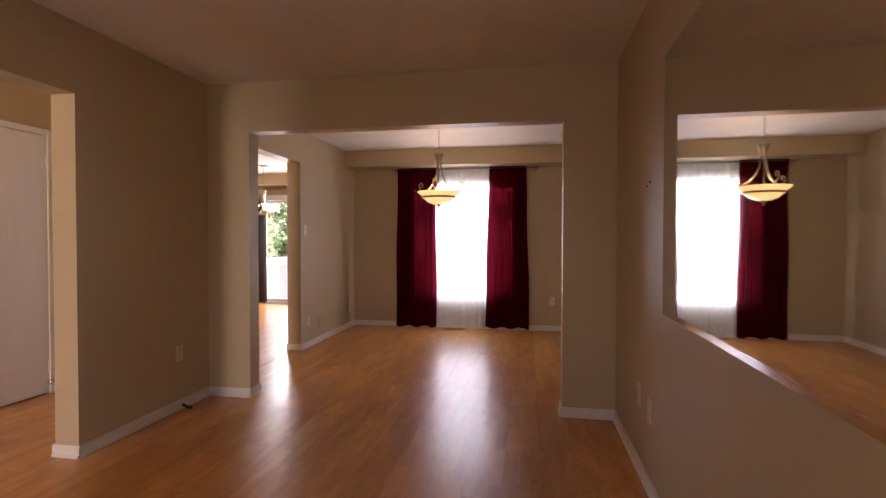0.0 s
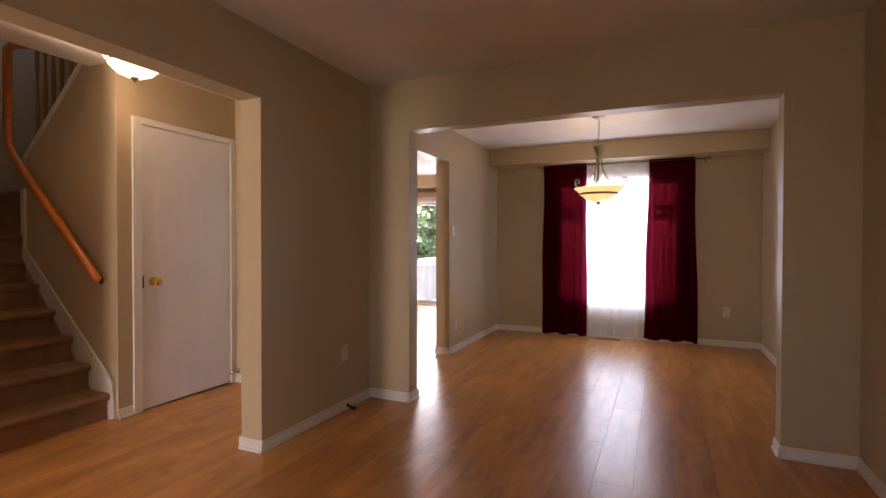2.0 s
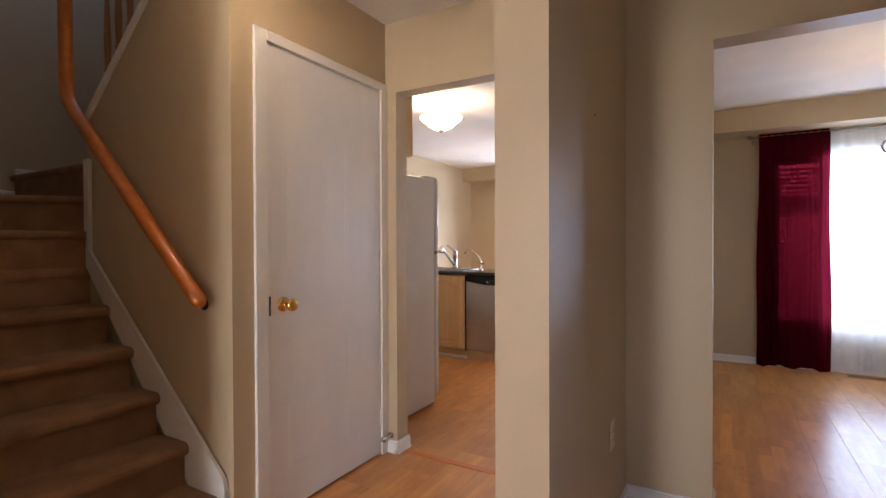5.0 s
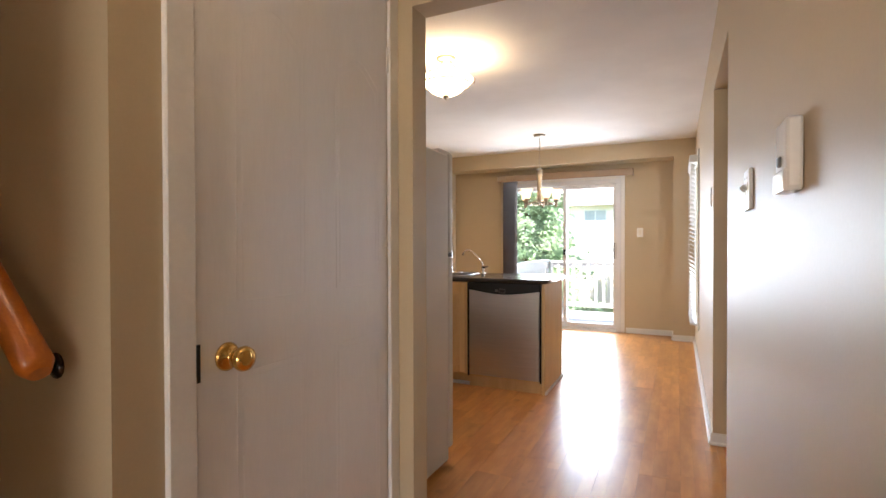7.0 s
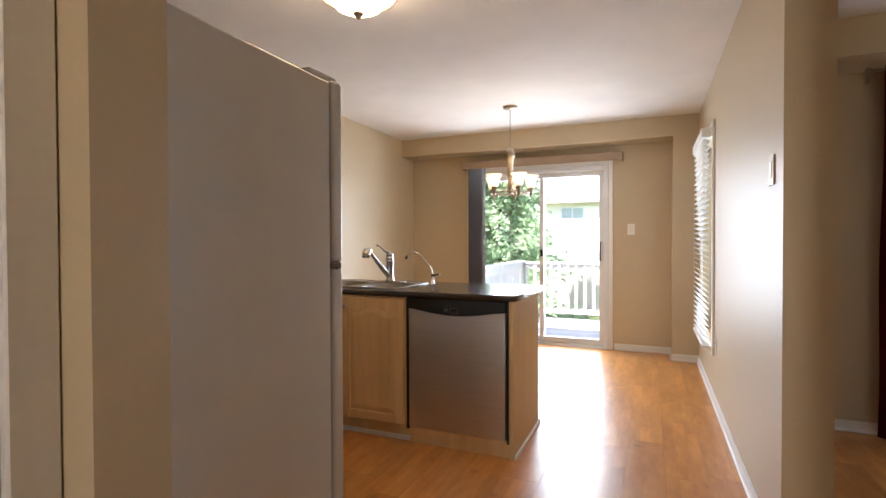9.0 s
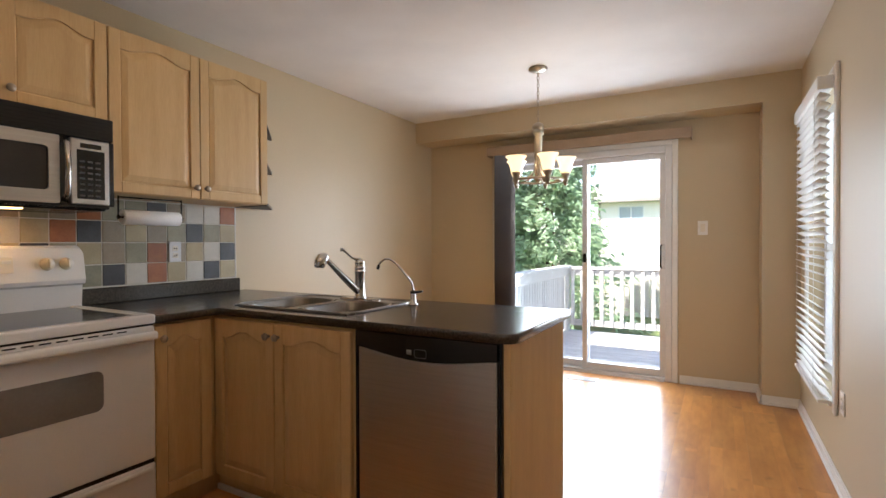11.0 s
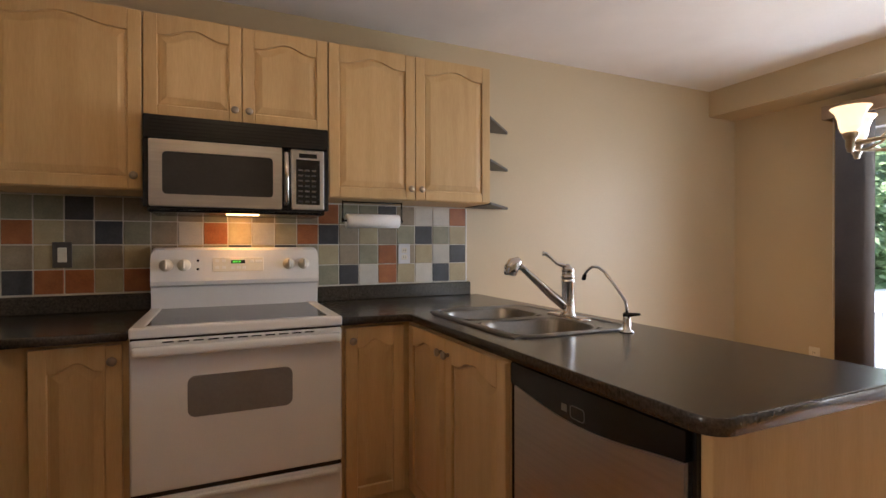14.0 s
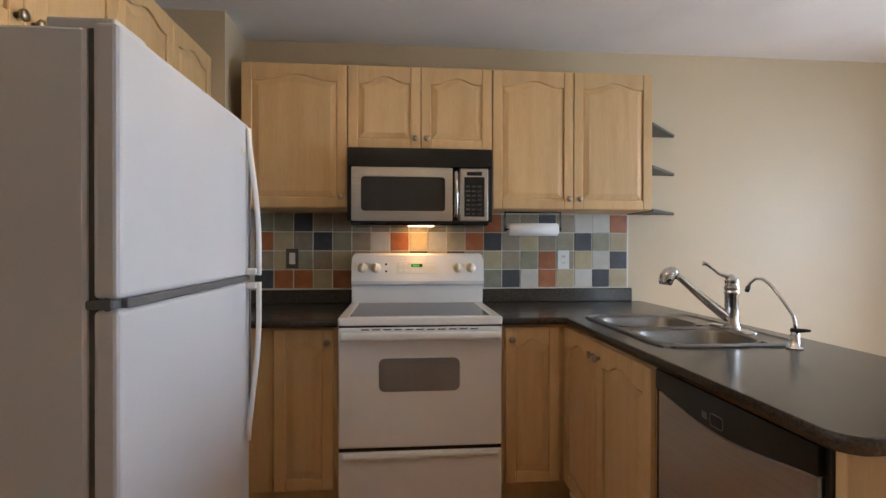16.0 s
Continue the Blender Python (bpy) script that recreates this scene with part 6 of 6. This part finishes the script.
patio_door()
plate((-3.386, YB, 1.322), (0, -1, 0), "white rocker switch beside the patio door", 0.074, 0.118, "switch", TRIM)
plate((-5.40, YB, 0.41), (0, -1, 0), "cream double outlet low beside the patio door")
plate((XK, 7.10, 0.44), (-1, 0, 0), "white outlet low beside the breakfast window", 0.072, 0.112, "outlet", TRIM)
floor_vent(-4.46, 8.49, -4.19, 8.60, ALU, "white metal floor vent before the patio door")


def side_window():
    y0, y1, z0, z1 = 7.28, 8.14, 0.40, 2.03
    ob = thing("window_2", (XK, (y0 + y1) / 2, z0), "white breakfast room window with casing", "window", kind="structure")
    part("window_frame", boxes(((XK + 0.08, y0, z0), (XL - 0.01, y0 + 0.05, z1)), ((XK + 0.08, y1 - 0.05, z0), (XL - 0.01, y1, z1)),
                               ((XK + 0.08, y0 + 0.05, z0), (XL - 0.01, y1 - 0.05, z0 + 0.05)), ((XK + 0.08, y0 + 0.05, z1 - 0.05), (XL - 0.01, y1 - 0.05, z1))), VINYL, ob)
    part("sash_rail", boxes(((XK + 0.085, y0 + 0.05, 1.15), (XL - 0.015, y1 - 0.05, 1.19))), VINYL, ob)
    for a, b in ((z0 + 0.05, 1.15), (1.19, z1 - 0.05)):
        g = part("pane", boxes(((XK + 0.11, y0 + 0.05, a), (XK + 0.116, y1 - 0.05, b))), GLASS, ob)
        g.visible_shadow = False
    c = 0.06
    for a, b in (((XK - 0.016, y0 - c, z0 - c), (XK, y0, z1 + c)), ((XK - 0.016, y1, z0 - c), (XK, y1 + c, z1 + c)), ((XK - 0.016, y0, z1), (XK, y1, z1 + c)),
                 ((XK - 0.03, y0, z0 - 0.03), (XK, y1, z0 - 0.002))):
        part("casing", boxes((a, b, 0.003)), TRIM, ob)
    bl = thing("window_blind", (XK - 0.05, 7.7, 0.4), "white two-inch slatted blind, slats part open", "blind")
    xb, a, b = XK - 0.052, y0 - 0.02, y1 - 0.02
    part("head_rail", boxes(((xb - 0.034, a, 1.97), (xb + 0.034, b, 2.04), 0.004)), SLAT, bl)
    part("bottom_rail", boxes(((xb - 0.026, a, 0.385), (xb + 0.026, b, 0.405), 0.004)), SLAT, bl)
    me = slat_mesh("slat", b - a - 0.004, 0.05, radians(-28), "y")
    for i in range(36):
        piece("slat", me, (xb, (a + b) / 2, 0.425 + i * 0.0435), bl)
    for y in (a + 0.12, b - 0.12):
        bm = bmesh.new()
        tube(bm, [(xb - 0.028, y, 0.40), (xb - 0.028, y, 1.98)], 0.0012, 6)
        part("ladder_cord", bm, SLAT, bl)


side_window()

# ---- outside ----
solid("ground", boxes(((-400, -400, -1.4), (400, 400, -1.2))), LAWN, "green lawn reaching to the horizon", "ground")
DZ = -0.14
deck = thing("deck", (-4.0, 10.3, DZ), "weathered grey wooden deck behind the house", "deck", kind="structure")
DX0, DX1, DY0, DY1 = -5.36, -1.2, 8.97, 11.75
part("joists", boxes(((DX0, DY0, -1.2), (DX1, DY0 + 0.05, DZ - 0.03)), ((DX0, DY1 - 0.05, -1.2), (DX1, DY1, DZ - 0.03)), ((DX0, DY0, DZ - 0.2), (DX0 + 0.05, DY1, DZ - 0.03)), ((DX1 - 0.05, DY0, DZ - 0.2), (DX1, DY1, DZ - 0.03))), DECKW, deck)
bm = boxes(((-(DX1 - DX0) / 2, -0.067, -0.028), ((DX1 - DX0) / 2, 0.067, 0.0), 0.003))
board = bpy.data.meshes.new("board")
bm.to_mesh(board)
bm.free()
board.materials.append(DECKW)
for i in range(20):
    piece("board", board, ((DX0 + DX1) / 2, DY0 + 0.07 + 0.14 * i, DZ), deck)
rail_ = thing("deck_railing", (-4.0, 11.7, DZ), "grey wooden deck railing with square pickets", "railing")
part("top_rail", boxes(((DX0, 11.62, 0.80), (DX1, 11.76, 0.84), 0.004), ((DX0, 11.665, 0.71), (DX1, 11.705, 0.80), 0.003)), DECKW, rail_)
part("bottom_rail", boxes(((DX0, 11.665, -0.05), (DX1, 11.705, 0.04), 0.003)), DECKW, rail_)
bm = boxes(((-0.024, -0.018, 0), (0.024, 0.018, 0.82), 0.003))
picket = bpy.data.meshes.new("picket")
bm.to_mesh(picket)
bm.free()
picket.materials.append(DECKW)
for i in range(28):
    piece("picket", picket, (DX0 + 0.16 + 0.142 * i, 11.645, -0.04), rail_)
part("side_top_rail", boxes(((DX0, 9.0, 0.82), (DX0 + 0.14, 11.62, 0.86), 0.004), ((DX0 + 0.05, 9.0, 0.70), (DX0 + 0.09, 11.62, 0.82), 0.003)), DECKW, rail_)
bm = boxes(((-0.012, -0.043, 0), (0.012, 0.043, 0.86), 0.003))
side_board = bpy.data.meshes.new("side_board")
bm.to_mesh(side_board)
bm.free()
side_board.materials.append(DECKW)
for i in range(26):
    piece("side_board", side_board, (DX0 + 0.035, 9.06 + 0.1 * i, -0.11), rail_)
for x in (DX0 + 0.05, -3.4, DX1 - 0.05):
    part("post", boxes(((x - 0.045, 11.64, DZ), (x + 0.045, 11.73, 0.83), 0.004)), DECKW, rail_)

fence = thing("garden_fence", (-4, 21, -1.2), "grey wooden board fence behind the garden", "fence")
bm = boxes(((-0.07, -0.012, 0), (0.07, 0.012, 1.75), 0.003))
fboard = bpy.data.meshes.new("fence_board")
bm.to_mesh(fboard)
bm.free()
fboard.materials.append(FENCE)
for i in range(110):
    piece("fence_board", fboard, (-12 + 0.15 * i, 21, -1.2 + 0.02 * math.sin(i * 1.7)), fence)
part("fence_rail", boxes(((-12.1, 21.012, -0.9), (4.6, 21.05, -0.81)), ((-12.1, 21.012, 0.2), (4.6, 21.05, 0.29))), FENCE, fence)


def neighbour():
    ob = thing("house", (-1, 38, -1.2), "cream-sided neighbouring house with brown roof", "house")
    x0, x1, y0, y1, ze = -9.4, 9.0, 33.7, 43.0, 3.6
    wall = part("wall", boxes(((x0, y0, -1.2), (x1, y1, ze))), SIDING, ob)
    for i in range(18):
        z = -1.0 + i * 0.255
        part("siding_board", boxes(((x0 - 0.01, y0 - 0.02, z), (x1, y0 - 0.001, z + 0.24))), SIDING, wall)
    bm = bmesh.new()
    ym = (y0 + y1) / 2
    prism(bm, [(y0 - 0.5, ze - 0.1), (y0 - 0.5, ze + 0.1), (ym, ze + 4.4), (y1 + 0.5, ze + 0.1), (y1 + 0.5, ze - 0.1)], "x", x0 - 0.4, x1 + 0.4)
    part("roof", bm, ROOF, ob)
    part("gutter", boxes(((x0 - 0.4, y0 - 0.62, ze - 0.12), (x1 + 0.4, y0 - 0.5, ze + 0.04), 0.01)), ROOF, ob)
    for x, w, z, h in ((-8.2, 1.25, 2.0, 1.2), (-3.4, 1.4, 2.0, 1.2)):
        win = part("window", boxes(((x - 0.06, y0 - 0.06, z - 0.06), (x + w + 0.06, y0 - 0.02, z)), ((x - 0.06, y0 - 0.06, z + h), (x + w + 0.06, y0 - 0.02, z + h + 0.06)),
                                   ((x - 0.06, y0 - 0.06, z), (x, y0 - 0.02, z + h)), ((x + w, y0 - 0.06, z), (x + w + 0.06, y0 - 0.02, z + h)), ((x + w / 2 - 0.03, y0 - 0.06, z), (x + w / 2 + 0.03, y0 - 0.02, z + h))), VINYL, ob)
        part("pane", boxes(((x, y0 - 0.04, z), (x + w, y0 - 0.025, z + h))), HPANE, win)
    bm = bmesh.new()
    tube(bm, [(x0 + 0.1, y0 - 0.08, ze), (x0 + 0.1, y0 - 0.08, -1.1)], 0.05, 8)
    part("downspout", bm, ROOF, ob)


neighbour()


def cedar(x, y, height, radius, seed, label):
    """A tapered trunk with drooping limbs that carry many small sprays."""
    rnd = random.Random(seed)
    ob = thing("tree", (x, y, -1.2), label, "tree")
    bm = bmesh.new()
    tube(bm, [(x, y, -1.25), (x + 0.03, y, 0.5), (x - 0.04, y + 0.03, height * 0.5), (x, y, height - 1.3)], [0.16, 0.13, 0.08, 0.015], 8)
    verts, faces = [], []
    for i in range(int(height * 26)):
        f = rnd.random() ** 0.8
        z = -0.9 + (height - 0.9) * f
        r = radius * (1 - f) ** 0.75 * rnd.uniform(0.6, 1.12) + 0.12
        a = rnd.uniform(0, 2 * math.pi)
        tip = Vector((x + r * math.cos(a), y + r * math.sin(a), z - 0.25 * r + rnd.uniform(-0.1, 0.2)))
        root = Vector((x, y, z + 0.05))
        if i % 5 == 0:
            tube(bm, [root, root.lerp(tip, 0.5) + Vector((0, 0, 0.08)), tip], [0.025, 0.016, 0.005], 5)
        for s in range(95):
            q = root.lerp(tip, rnd.uniform(0.35, 1.05)) + Vector((rnd.gauss(0, 0.13), rnd.gauss(0, 0.13), rnd.gauss(0, 0.12)))
            d = Vector((math.cos(a) + rnd.gauss(0, 0.6), math.sin(a) + rnd.gauss(0, 0.6), rnd.uniform(-0.9, 0.2))).normalized()
            w = d.cross(Vector((rnd.gauss(0, 1), rnd.gauss(0, 1), rnd.gauss(0, 1)))).normalized()
            ln, wd = rnd.uniform(0.09, 0.20), rnd.uniform(0.03, 0.06)
            k = len(verts)
            verts += [q - d * ln * 0.3, q + w * wd, q + d * ln, q - w * wd]
            faces.append((k, k + 1, k + 2, k + 3))
    part("trunk", bm, BARK, ob)
    me = bpy.data.meshes.new("crown")
    me.from_pydata([v - BASE[ob.name] for v in verts], [], faces)
    me.materials.append(LEAF)
    crown = new("crown", me)
    crown.parent = ob
    tagged(crown, kind="stuff")


cedar(-8.6, 15.6, 6.8, 2.1, 3, "tall green cedar with drooping sprays")
cedar(-7.2, 17.0, 7.2, 2.1, 9, "tall green cedar beside the fence")
cedar(-10.6, 17.4, 7.5, 2.3, 14, "broad green cedar in the garden")

# ---- floor planks ----
PW, PL = 0.192, 1.21
PLANKS = {}


def plank_mesh(ln):
    ln = round(ln, 2)
    if ln not in PLANKS:
        bm = boxes(((-(PW - 0.0006) / 2, -(ln - 0.0006) / 2, -0.012), ((PW - 0.0006) / 2, (ln - 0.0006) / 2, 0.0), 0.0004))
        me = bpy.data.meshes.new("plank")
        bm.to_mesh(me)
        bm.free()
        me.materials.append(PLANK)
        PLANKS[ln] = me
    return PLANKS[ln]


rnd = random.Random(11)
i = 0
x = -6.0 + PW / 2
while x < XD + 0.1:
    y_end = YB + 0.10 if x < XK + 0.08 else YW + 0.08
    y = -2.6 - rnd.uniform(0, PL)
    while y < y_end:
        a, b = max(y, -2.62), min(y + PL, y_end)
        stairs_zone = x < -4.0 and b < 3.46
        if b - a > 0.05 and not stairs_zone:
            piece("plank", plank_mesh(b - a), (x, (round(a, 2) + round(b, 2)) / 2, 0), floor)
        y += PL
    x += PW
    i += 1
